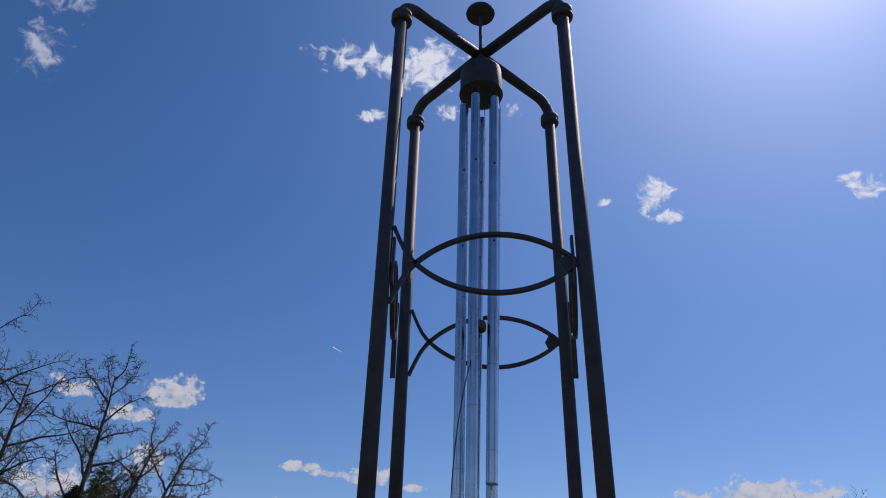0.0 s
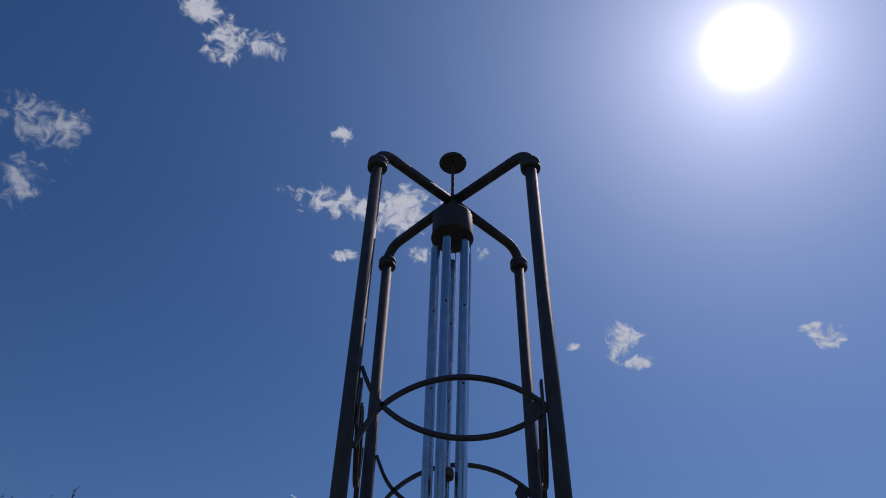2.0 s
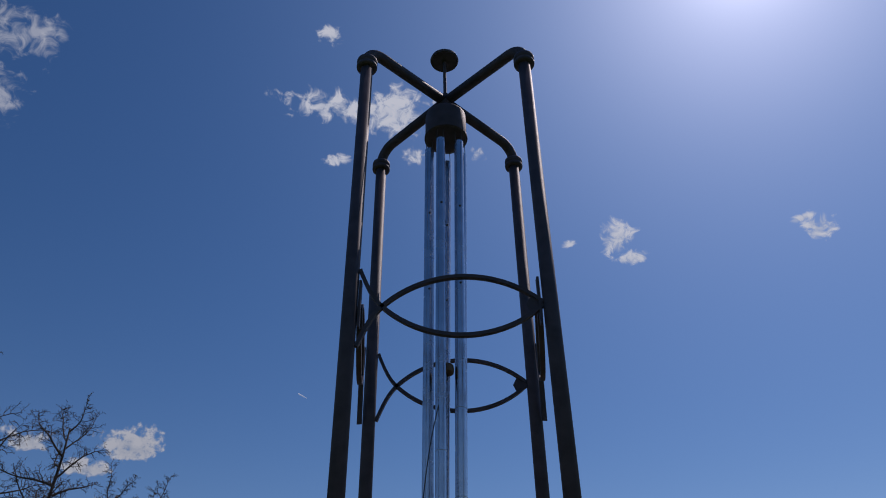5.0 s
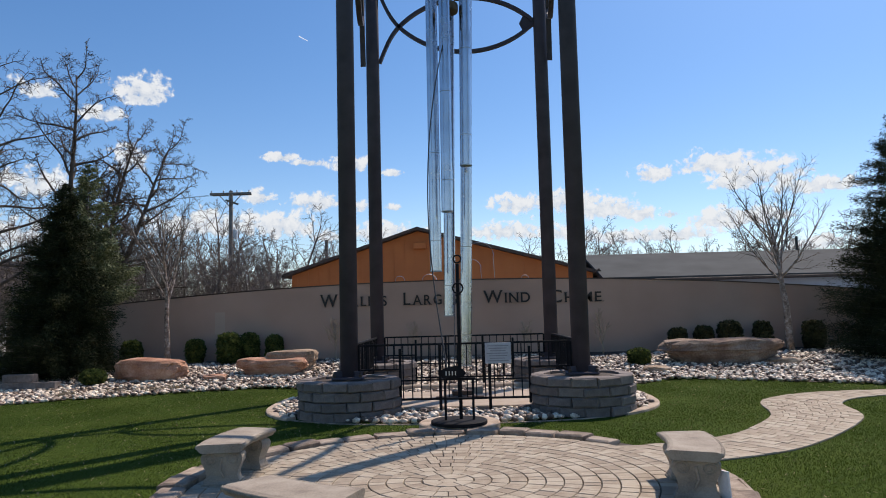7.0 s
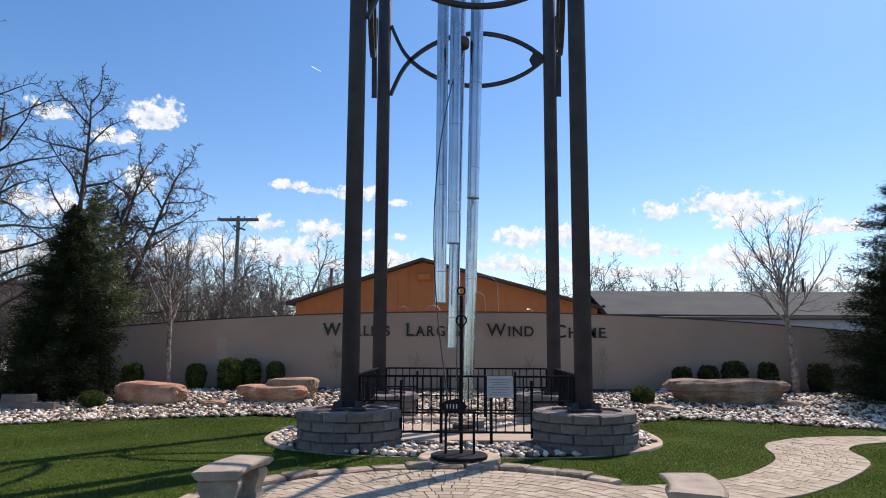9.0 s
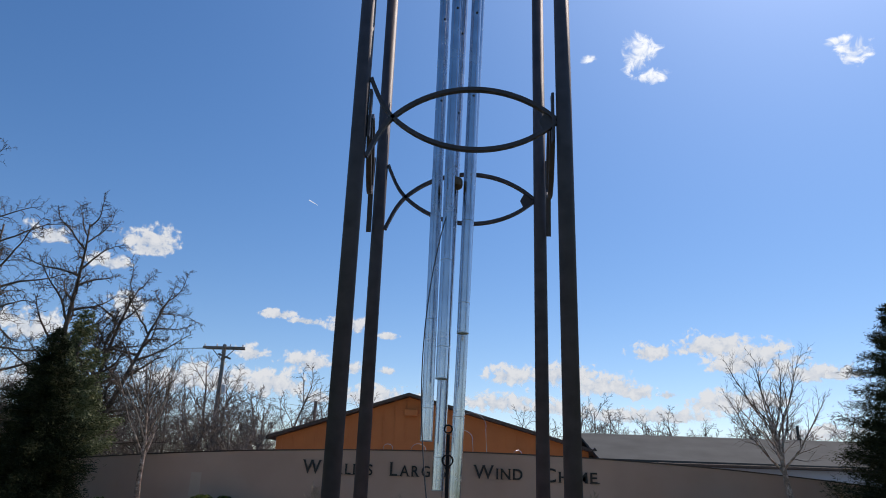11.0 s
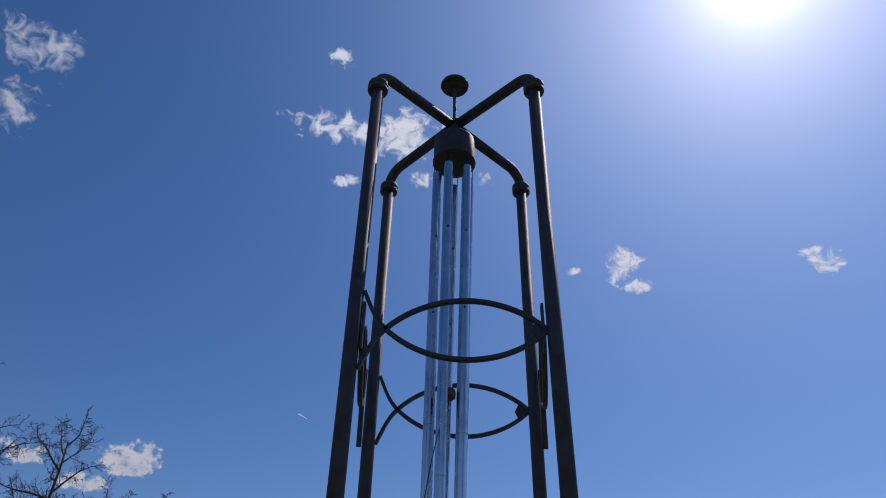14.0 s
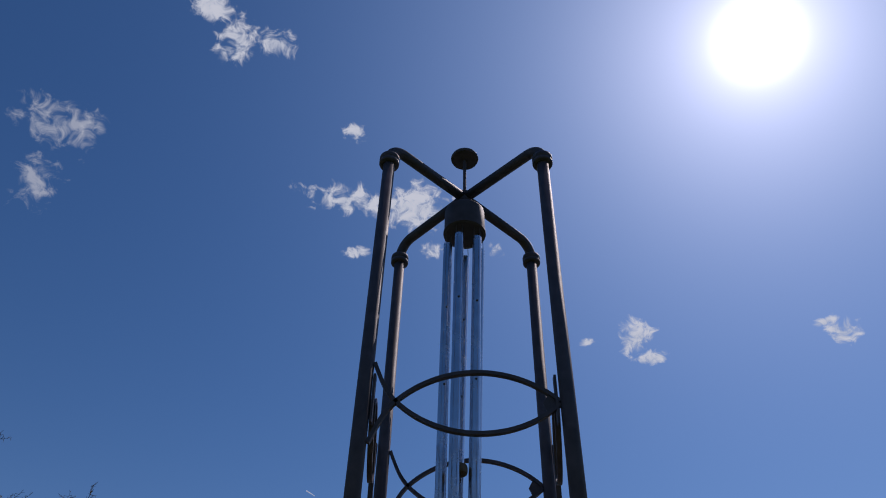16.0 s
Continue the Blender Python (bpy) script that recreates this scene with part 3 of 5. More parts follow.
for sx, sy in ((-1, -1), (1, -1), (-1, 1), (1, 1)):
    ring = base("block_planter", TOWER[0] + sx * HALF, TOWER[1] + sy * HALF, 0, label="round planter of stacked grey concrete blocks at a tower leg", category="planter", group="leg planters")
    part("soil", lathe([(0.64, 0), (0.64, 0.58), (0.3, 0.61), (0.05, 0.615)], 24), SOIL, ring)
    for c in range(4):
        for k in range(13):
            ob = part("block", rnd.choice(BLOCK_MESH), None, ring)
            ob.matrix_basis = pose(rnd.uniform(-0.006, 0.006), rnd.uniform(-0.006, 0.006), -0.005 + c * 0.157, 0, 0, 360 / 13 * (k + 0.5 * (c % 2)) + rnd.uniform(-0.7, 0.7))


# ---------------------------------------------------------------- iron fence between the legs
def fence(x, y, rz, sign):
    f = base("iron_fence", x, y, 0, rz, label="black iron picket fence panel between two tower legs", category="fence", group="tower fence")
    W, N = HALF - 0.17, 1.10
    for z, w in ((1.15, W), (0.23, N)):
        part("rail", box(2 * w, 0.04, 0.035, (0, 0, z), 0.004), IRON, f)
    for s in (-1, 1):
        part("rail", box(W - N, 0.03, 0.03, (s * (W + N) / 2, 0, 0.74), 0.004), IRON, f)
        part("post", box(0.045, 0.045, 0.95, (s * N, 0, 0.15), 0.005), IRON, f)
        part("post", box(0.035, 0.035, 0.44, (s * W, 0, 0.73), 0.004), IRON, f)
        part("post", box(0.05, 0.05, 1.12, (s * 0.42, 0, 0.06), 0.005), IRON, f)
    part("rail", box(2 * N, 0.025, 0.025, (0, 0, 0.55), 0.003), IRON, f)
    k = -W + 0.13
    while k < W - 0.05:
        lo = 0.24 if abs(k) < N else 0.75
        if abs(abs(k) - 0.42) > 0.05 and abs(abs(k) - N) > 0.05:
            part("picket", box(0.019, 0.019, 1.16 - lo, (k, 0, lo), 0.0), IRON, f)
        k += 0.155


fence(0, TOWER[1] - HALF, 0, 1)
fence(0, TOWER[1] + HALF, 180, 1)
fence(-HALF, TOWER[1], 90, 1)
fence(HALF, TOWER[1], -90, 1)
notice = base("notice", 0.57, TOWER[1] - HALF - 0.03, 0.82, label="white printed notice sheet fixed to the fence", category="sign")
part("sheet", box(0.44, 0.012, 0.35, (0, 0, 0), 0.002), SHEET, notice)
for k in range(7):
    part("print_line", box(0.36 - 0.05 * (k % 3), 0.004, 0.014, (-0.01 * (k % 2), -0.009, 0.29 - 0.042 * k)), INK, notice)
slab = part("floor_slab", box(2.9, 2.3, 0.09, (0, 13.3, 0.0), 0.01), SLAB)
tagged(slab, "tan concrete slab under the chimes", "slab", kind="structure")
sill = part("stone_kerb", box(3.0, 0.22, 0.16, (0.1, 15.2, 0.0), 0.02), CAPSTONE)
tagged(sill, "low stone kerb behind the slab", "kerb")
plinth = base("chime_anchor", 0.18, 14.05, 0.085, label="short grey concrete block on the slab below the tubes", category="block")
part("block", box(0.34, 0.26, 0.14, (0, 0, 0), 0.012), CONCRETE, plinth)
rail = part("timber_plank", box(0.9, 0.12, 0.06, (-0.1, 13.1, 0.088), 0.006), RUST)
tagged(rail, "dark rusty bar lying on the slab", "bar")


# ---------------------------------------------------------------- the pull stand
def stand():
    s = base("pull_stand", -0.1, 10.17, 0.1, label="black iron stand with post and rings for pulling the chime", category="stand")
    part("base_disc", lathe([(0.37, 0), (0.405, 0.01), (0.405, 0.05), (0.385, 0.062), (0.29, 0.066)], 64), IRON, s)
    post = part("post", pipes("post", [([(0.03, 0.03, 0.06), (0.03, 0.03, 2.31)], 0.026)], 12), IRON, s, smooth=False)
    for z, R in ((2.38, 0.055), (1.95, 0.075)):
        pts = [(0.03 + R * math.cos(2 * math.pi * i / 20), 0.0, z + R * math.sin(2 * math.pi * i / 20)) for i in range(21)]
        part("ring", pipes("ring", [(pts, 0.012)], 8), IRON, post)
    for x in (-0.19, 0.21):
        part("upright", box(0.035, 0.035, 0.60, (x, -0.05, 0.06), 0.004), IRON, s)
    for z in (0.35, 0.63):
        part("rung", box(0.43 if z < 0.6 else 0.47, 0.03, 0.03, (0.01, -0.05, z), 0.003), IRON, s)
    # dark cast plaque with pale marks
    bm = bmesh.new()
    ol = [(-0.24, 0.02), (-0.17, 0.13), (-0.04, 0.17), (0.07, 0.19), (0.16, 0.12), (0.22, 0.03), (0.16, -0.06), (-0.02, -0.08), (-0.17, -0.06)]
    fr = [bm.verts.new((0.86 * x, -0.10, 0.80 + 0.66 * z)) for x, z in ol]
    bk = [bm.verts.new((x * 0.82, -0.04, 0.80 + z * 0.62)) for x, z in ol]
    bm.faces.new(fr)
    bm.faces.new(bk[::-1])
    for i in range(len(ol)):
        j = (i + 1) % len(ol)
        bm.faces.new((fr[j], fr[i], bk[i], bk[j]))
    plaque = part("plaque", bm, IRON, s)
    plaque.location = (-0.07, 0, -0.09)
    for k in range(4):
        part("pale_mark", box(0.016, 0.006, 0.06, (-0.10 + 0.045 * k, -0.104, 0.79)), BAND, plaque)


stand()
crate = part("wooden_block", box(0.40, 0.20, 0.09, (0, 0, 0), 0.012), RUST)
crate.matrix_basis = pose(-0.06, 13.75, 0.09, 0, 0, 4)
tagged(crate, "low reddish brown block lying on the concrete slab", "block")

# ---------------------------------------------------------------- curved concrete benches
def bench(x, y, turn):
    """A curved bench: its seat follows a circle of 2.0 m about the patio's middle; turn is the direction to it from there."""
    b = base("garden_bench", x, y, 0, turn, label="curved cast concrete garden bench with scrolled pedestal legs", category="bench", group="patio benches")
    R, half, w = 2.3, 12.7, 0.212
    verts, faces = [], []
    prof = [(-w + 0.035, 0.372), (-w + 0.01, 0.384), (-w - 0.004, 0.402), (-w - 0.02, 0.428), (-w - 0.012, 0.448), (-w + 0.025, 0.458), (w - 0.025, 0.458), (w + 0.012, 0.448), (w + 0.02, 0.428), (w + 0.004, 0.402), (w - 0.01, 0.384), (w - 0.035, 0.372)]
    N = 24
    for i in range(N + 1):
        a = radians(-half + 2 * half * i / N)
        for o, z in prof:
            verts.append(((R + o) * math.cos(a) - R, (R + o) * math.sin(a), z))
    P = len(prof)
    for i in range(N):
        for k in range(P):
            j = (k + 1) % P
            faces.append((i * P + k, i * P + j, (i + 1) * P + j, (i + 1) * P + k))
    faces += [tuple(range(P)), tuple(N * P + k for k in range(P))[::-1]]
    seat = part("seat", raw("seat", verts, faces), CONCRETE, b)
    # moulded beading along the edge
    for o in (-w - 0.012, w + 0.012):
        pts = [((R + o) * math.cos(radians(-half + 2 * half * i / 180)) - R, (R + o) * math.sin(radians(-half + 2 * half * i / 180)), 0.434) for i in range(181)]
        part("moulding", pipes("moulding", [(pts, [0.011 if i % 4 == 0 else 0.022 for i in range(181)])], 8), CONCRETE, seat, smooth=True)
    for s in (-1, 1):
        a = radians(s * 8.8)
        cx, cy = R * math.cos(a) - R, R * math.sin(a)
        rot = Matrix.Translation((cx, cy, 0)) @ Matrix.Rotation(a, 4, "Z")
        outline = [(0.195, 0), (0.195, 0.055), (0.18, 0.062), (0.178, 0.085), (0.16, 0.11), (0.152, 0.14), (0.158, 0.18), (0.178, 0.23), (0.20, 0.275), (0.205, 0.32), (0.19, 0.352), (0.165, 0.366), (0.17, 0.388)]
        vs, fs = [], []
        for x_, z in outline:
            d = 0.10 if z < 0.08 else 0.07 + 0.025 * (x_ - 0.15) / 0.055
            for ax, ay in ((-x_, -d), (x_, -d), (x_, d), (-x_, d)):
                vs.append(rot @ Vector((ax, ay, z)))
        for k in range(len(outline) - 1):
            for i in range(4):
                j = (i + 1) % 4
                fs.append((4 * k + i, 4 * k + j, 4 * k + 4 + j, 4 * k + 4 + i))
        fs += [(3, 2, 1, 0), tuple(4 * (len(outline) - 1) + i for i in range(4))]
        leg = part("leg", raw("leg", vs, fs), CONCRETE, b)
        for face in (-1, 1):
            for side in (-1, 1):
                pts = []
                for i in range(26):
                    t = i / 25 * 2.2 * 2 * math.pi
                    rr = 0.068 * (1 - 0.8 * i / 25)
                    pts.append(rot @ Vector((side * (0.112 + rr * math.cos(t)), face * 0.093, 0.298 + rr * math.sin(t))))
                part("scroll", pipes("scroll", [(pts, 0.008)], 6), CONCRETE, leg)
            stem = [rot @ Vector((0.0, face * 0.092, 0.32)), rot @ Vector((0.02, face * 0.09, 0.2)), rot @ Vector((-0.02, face * 0.088, 0.12))]
            part("leaf_ornament", pipes("leaf_ornament", [(stem, [0.02, 0.014, 0.008])], 6), CONCRETE, leg)


bench(-2.46, 7.45, 176)
bench(2.1, 6.64, -11)
bench(-1.28, 5.13, 239)
card = part("leaning_card", box(0.015, 0.12, 0.24, (2.215, 6.2, 0.045), 0.0, Euler((0, -0.1, 0.5)).to_matrix()), WHITE)
tagged(card, "small white card leaning on the bench leg", "card")


# ---------------------------------------------------------------- loose rocks and shrubs on the bed
def boulder(x, y, sx, sy, sz, seed, rz, label, flat=0.6, mat=SANDSTONE, undercut=0.0):
    bm = lump("boulder", sx, sy, sz, seed, 0.22, flat, 4)
    low = min(v.co.z for v in bm.verts)
    high = max(v.co.z for v in bm.verts)
    for v in bm.verts:
        f = (v.co.z - low) / (high - low)
        k = 1 - undercut * max(0.0, 1 - f / 0.7) ** 0.8
        ledge = 0.03 * undercut * math.sin(3.1 * v.co.x + 9 * f) + 0.025 * undercut * math.sin(9.7 * v.co.x + 4 * f)
        v.co.x *= k + ledge
        v.co.y *= (k - 0.3 * undercut * (1 - f)) * (1 + 3 * ledge)
    ob = part("boulder", bm, mat)
    ob.matrix_basis = pose(x, y, float(bed_z(x, y)) - 0.04, 0, 0, rz)
    tagged(ob, label, "boulder")


def slab_rock(x, y, sx, sy, h, seed, rz, label, mat, profile):
    """A ledge of layered rock: an uneven outline carried up through strata that step in and out."""
    vs, fs, n = [], [], 56
    rows = []
    for (u0, k0), (u1, k1) in zip(profile, profile[1:]):
        rows += [(u0 + (u1 - u0) * i / 3, k0 + (k1 - k0) * i / 3) for i in range(3)]
    rows.append(profile[-1])
    for j, (u, k) in enumerate(rows):
        for i in range(n):
            a = 2 * math.pi * i / n
            c, s = math.cos(a), math.sin(a)
            q = Vector((2.1 * c + seed, 2.1 * s, 0.7 * u * 4))
            rad = k * (1 + 0.13 * noise.noise(q) + 0.07 * noise.noise(q * 2.7) + 0.03 * noise.noise(q * 7.0))
            ex, ey = math.copysign(abs(c) ** 0.72, c), math.copysign(abs(s) ** 0.72, s)
            px, py = sx * rad * ex, sy * rad * ey
            top = 1 + 0.10 * noise.noise(Vector((1.3 * px + seed, 1.7 * py, seed))) if u > 0.6 else 1.0
            vs.append((px, py, h * u * top))
    m = len(rows)
    for j in range(m - 1):
        for i in range(n):
            fs.append((j * n + i, j * n + (i + 1) % n, (j + 1) * n + (i + 1) % n, (j + 1) * n + i))
    o = len(vs)
    vs.append((0, 0, h * 1.02))
    fs += [((m - 1) * n + i, (m - 1) * n + (i + 1) % n, o) for i in range(n)]
    ob = part("boulder", raw("boulder", vs, fs), mat)
    ob.matrix_basis = pose(x, y, float(bed_z(x, y)) - 0.05, 0, 0, rz)
    tagged(ob, label, "boulder")


BLOCKY = ((0, 0.90), (0.25, 1.0), (0.6, 1.0), (0.82, 0.96), (0.95, 0.84), (1.0, 0.6), (1.01, 0.3))
LEDGE = ((0, 0.80), (0.22, 0.84), (0.40, 0.90), (0.52, 0.93), (0.58, 1.0), (0.82, 1.01), (0.95, 0.95), (1.0, 0.75), (1.01, 0.35))
slab_rock(-8.12, 17.95, 0.90, 0.42, 0.57, 1.4, -4, "long red sandstone boulder lying on the stones", SANDSTONE, BLOCKY)
slab_rock(-5.02, 18.3, 0.92, 0.45, 0.46, 5.2, -6, "low red sandstone boulder among the stones", SANDSTONE, LEDGE)
slab_rock(-4.62, 18.62, 0.66, 0.36, 0.60, 9.1, 8, "pale topped sandstone boulder among the stones", TANROCK, LEDGE)
boulder(-6.35, 17.7, 0.30, 0.2, 0.12, 12, 0, "small flat reddish stone on the bed")
slab_rock(6.72, 18.6, 1.5, 0.62, 0.64, 3.3, 0, "broad flat topped sandstone slab with a dark undercut", ROCK, LEDGE)
boulder(8.15, 18.2, 0.42, 0.3, 0.13, 21, 8, "flat grey stone beside the slab boulder", 0.5, TANROCK)
boulder(4.75, 17.4, 0.34, 0.25, 0.12, 15, 10, "flat pale stone at the bed's edge", 0.6, TANROCK)


def bush(x, y, r, h, seed, label, square=0.5, leaf=BOX):
    """A clipped bush: many small leaves over a rounded body, with a short stem."""
    b = base("clipped_bush", x, y, float(bed_z(x, y)) - 0.03, label=label, category="bush", group="clipped bushes")
    rg = np.random.default_rng(seed)
    n = int(2600 * (r / 0.3))
    d = rg.normal(size=(n, 3))
    d /= np.linalg.norm(d, axis=1)[:, None]
    q = np.sign(d) * np.abs(d) ** (1 - square * 0.55)
    q /= np.maximum(1, np.abs(q).max(1))[:, None] ** 0.5
    c = q * (rg.uniform(0.82, 1.04, n) ** 1.0)[:, None] * np.array([r, r, h / 2]) * (1 + 0.06 * np.sin(7 * d[:, :1] + seed) * np.cos(5 * d[:, 2:]))
    c[:, 2] += h / 2 + 0.03
    t1 = rg.normal(size=(n, 3)) * 0.022
    t2 = rg.normal(size=(n, 3)) * 0.022
    vs = np.stack([c - t1, c + t2, c + t1, c - t2], 1).reshape(-1, 3)
    fs = [(4 * i, 4 * i + 1, 4 * i + 2, 4 * i + 3) for i in range(n)]
    part("leaves", raw("leaves", vs.tolist(), fs), leaf, b)
    bm = lump("core", r * 0.86, r * 0.86, h * 0.44, seed, 0.05, square, 2)
    bmesh.ops.translate(bm, vec=(0, 0, h * 0.5 - 0.45 * h * 0.44), verts=bm.verts)
    part("core", bm, leaf, b)
    part("stem", pipes("stem", [([(0, 0, -0.02), (0, 0, h * 0.4)], 0.03)], 6), BARK, b)


for x, y, r, h, s in ((-9.72, 20.2, 0.27, 0.72, 1), (-7.88, 20.3, 0.25, 0.70, 2), (-6.83, 20.2, 0.34, 0.88, 3), (-6.31, 20.45, 0.27, 0.84, 4), (-5.6, 20.5, 0.25, 0.75, 5)):
    bush(x, y, r, h, s, "clipped green boxwood bush in front of the wall")
# these bushes get the leaf colour darkened to stand for shade
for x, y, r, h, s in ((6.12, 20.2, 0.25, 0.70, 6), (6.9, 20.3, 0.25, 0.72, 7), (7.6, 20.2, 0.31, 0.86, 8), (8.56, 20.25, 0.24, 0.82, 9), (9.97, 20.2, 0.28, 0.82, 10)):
    bush(x, y, r, h, s, "clipped bush by the wall with its shade put into the leaf colour", 0.6, SHADE_LEAF)
bush(4.55, 18.4, 0.29, 0.42, 11, "low bright green mound shrub on the stones", 0.1)
bush(-9.3, 17.3, 0.30, 0.38, 12, "low olive green mound shrub on the stones", 0.1)
for x, z, w, rz in ((-10.75, 0.0, 1.15, 2), (-10.9, 0.19, 0.75, 2), (-10.2, 0.0, 0.5, -3)):
    ob = part("concrete_block", box(w, 0.24, 0.19, (0, 0, 0), 0.012), BLOCK)
    ob.matrix_basis = pose(x, 16.9 + 0.02 * w, float(bed_z(x, 16.9)) + z - 0.01, 0, 0, rz)
    tagged(ob, "grey concrete kerb block stacked on the stones", "block", "stacked blocks")


# ---------------------------------------------------------------- trees
def grow(rg, p, d, length, r, level, levels, out, spec):
    seg = spec["seg"][level]
    pts, radii = [Vector(p)], [r]
    q, dd = Vector(p), Vector(d).normalized()
    for i in range(seg):
        dd = (dd + Vector(rg.normal(size=3)) * spec["wander"][level] + Vector((0, 0, spec["up"][level]))).normalized()
        q = q + dd * (length / seg)
        pts.append(q.copy())
        radii.append(r * (1 - (1 - spec["tip"]) * (i + 1) / seg))
    out[level].append((pts, radii))
    if level + 1 >= levels:
        return
    n = spec["kids"][level]
    for k in range(n):
        t = spec["from"][level] + (1 - spec["from"][level]) * (k + rg.uniform(0.2, 0.9)) / n
        f = t * seg
        i = min(int(f), seg - 1)
        at = pts[i].lerp(pts[i + 1], f - i)
        par = (pts[i + 1] - pts[i]).normalized()
        ax = par.orthogonal().normalized()
        ax.rotate(Matrix.Rotation(rg.uniform(0, 2 * math.pi) if level else k * 2.4 + rg.uniform(-0.4, 0.4), 3, par))
        ang = radians(rg.normal(spec["angle"][level], 9))
        kd = par * math.cos(ang) + ax * math.sin(ang)
        kl = length * spec["ratio"][level] * rg.uniform(0.7, 1.15) * (1.15 - 0.6 * t)
        kr = min(radii[i] * 0.75, r * spec["thin"][level] * (1.1 - 0.5 * t))
        grow(rg, at, kd, kl, max(kr, spec["min"]), level + 1, levels, out, spec)


def bare_tree(x, y, z, height, seed, spec, label, bark=BARK, twig=TWIG, stems=((0, 0, 1, 1.0),), r=0.2, name="bare_tree", group="", far=False):
    t = base(name, x, y, z - 0.05, label=label, category="tree", group=group)
    rg = np.random.default_rng(seed)
    levels = len(spec["seg"])
    out = [[] for _ in range(levels)]
    for dx, dy, dz, k in stems:
        grow(rg, (dx * 0.1, dy * 0.1, 0), (dx, dy, dz), height * k, r * (0.7 + 0.3 * k), 0, levels, out, spec)
    trunk = part("trunk", pipes("trunk", out[0], 10), bark, t, smooth=True)
    if far:
        part("crown", pipes("crown", [o for lv in out[1:] for o in lv], 3), twig, t)
        return t
    for limb in out[1]:
        part("limb", pipes("limb", [limb], 6), bark, trunk)
    if levels > 2:
        crown = part("crown", pipes("crown", [o for lv in out[2:] for o in lv], 3), twig, t)
        tagged(crown, "fine leafless twigs", kind="stuff")
    return t


BIG = dict(seg=[11, 9, 6, 3], wander=[0.06, 0.13, 0.22, 0.32], up=[0.02, 0.02, 0.0, 0.0], tip=0.16, kids=[24, 20, 8], angle=[58, 62, 58], ratio=[0.32, 0.30, 0.42], thin=[0.40, 0.36, 0.6], min=0.0115)
BIG["from"] = [0.28, 0.12, 0.1]
SPREAD = dict(seg=[9, 11, 7, 3], wander=[0.06, 0.10, 0.22, 0.32], up=[0.02, 0.0, -0.02, -0.02], tip=0.16, kids=[20, 19, 8], angle=[72, 58, 58], ratio=[0.52, 0.24, 0.40], thin=[0.42, 0.32, 0.6], min=0.0115)
SPREAD["from"] = [0.22, 0.15, 0.1]
FINE = dict(seg=[8, 9, 6, 4], wander=[0.05, 0.07, 0.12, 0.16], up=[0.03, 0.07, 0.05, 0.02], tip=0.22, kids=[12, 12, 6], angle=[38, 34, 38], ratio=[1.0, 0.40, 0.48], thin=[0.36, 0.42, 0.5], min=0.0055)
FINE["from"] = [0.50, 0.15, 0.2]
FAR = dict(seg=[6, 4, 3, 2], wander=[0.06, 0.12, 0.16, 0.2], up=[0.03, 0.06, 0.04, 0.02], tip=0.25, kids=[12, 8, 4], angle=[45, 42, 42], ratio=[0.45, 0.42, 0.5], thin=[0.4, 0.45, 0.6], min=0.019)
FAR["from"] = [0.2, 0.2, 0.2]

bare_tree(-16.4, 30, 0, 12.3, 3, BIG, "large bare rugged tree with several upright stems behind the wall", stems=((-0.12, 0, 1, 1.0), (0.04, 0.1, 1, 0.85), (0.13, -0.05, 1, 0.84), (0.10, 0.05, 1, 0.66)), r=0.2)
bare_tree(-18.7, 25.2, 0, 13.0, 8, SPREAD, "large bare tree with long spreading limbs by the road", stems=((-0.05, 0, 1, 1.0), (0.12, -0.1, 1, 0.85)), r=0.2)
bare_tree(-8.62, 20.15, 0.42, 3.3, 5, FINE, "slender bare river birch with pale peeling trunk", BIRCH, TWIG, r=0.10, name="birch_tree")
bare_tree(9.2, 20.0, 0.42, 3.4, 11, FINE, "bare river birch with pale peeling trunk and upright crown", BIRCH, TWIG, r=0.12, name="birch_tree")

SAP = dict(seg=[5, 5, 4], wander=[0.1, 0.15, 0.2], up=[0.1, 0.15, 0.1], tip=0.4, kids=[12, 6], angle=[32, 35], ratio=[0.62, 0.5], thin=[0.6, 0.6], min=0.011)
SAP["from"] = [0.3, 0.3]
for k, (x, h) in enumerate(((-3.75, 1.0), (-1.55, 0.82), (1.9, 0.82), (4.0, 1.02))):
    bare_tree(x, 20.3, 0.42, h, 20 + k, SAP, "small leafless rose shrub before the wall", DRYTWIG, DRYTWIG, r=0.03, name="shrub", group="wall shrubs")

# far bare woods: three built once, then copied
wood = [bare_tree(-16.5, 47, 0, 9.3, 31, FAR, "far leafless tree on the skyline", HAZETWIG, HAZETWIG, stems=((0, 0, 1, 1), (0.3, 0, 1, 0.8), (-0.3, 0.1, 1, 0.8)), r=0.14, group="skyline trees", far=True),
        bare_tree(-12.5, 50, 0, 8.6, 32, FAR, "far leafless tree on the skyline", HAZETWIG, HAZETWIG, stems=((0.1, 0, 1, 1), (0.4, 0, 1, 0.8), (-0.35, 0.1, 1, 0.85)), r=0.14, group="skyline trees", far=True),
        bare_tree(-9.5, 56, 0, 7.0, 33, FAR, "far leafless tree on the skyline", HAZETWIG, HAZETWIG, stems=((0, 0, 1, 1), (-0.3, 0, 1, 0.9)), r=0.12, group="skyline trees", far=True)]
rnd = random.Random(8)
spots = [(-20.5, 48, 0.95), (-18.5, 52, 1.0), (-14.3, 53, 1.0), (-23.5, 50, 0.9), (-27, 52, 0.95), (-31, 49, 0.9), (-35, 53, 1.0), (-39, 50, 1.0), (-11.2, 60, 0.95), (-7.2, 62, 0.9)]
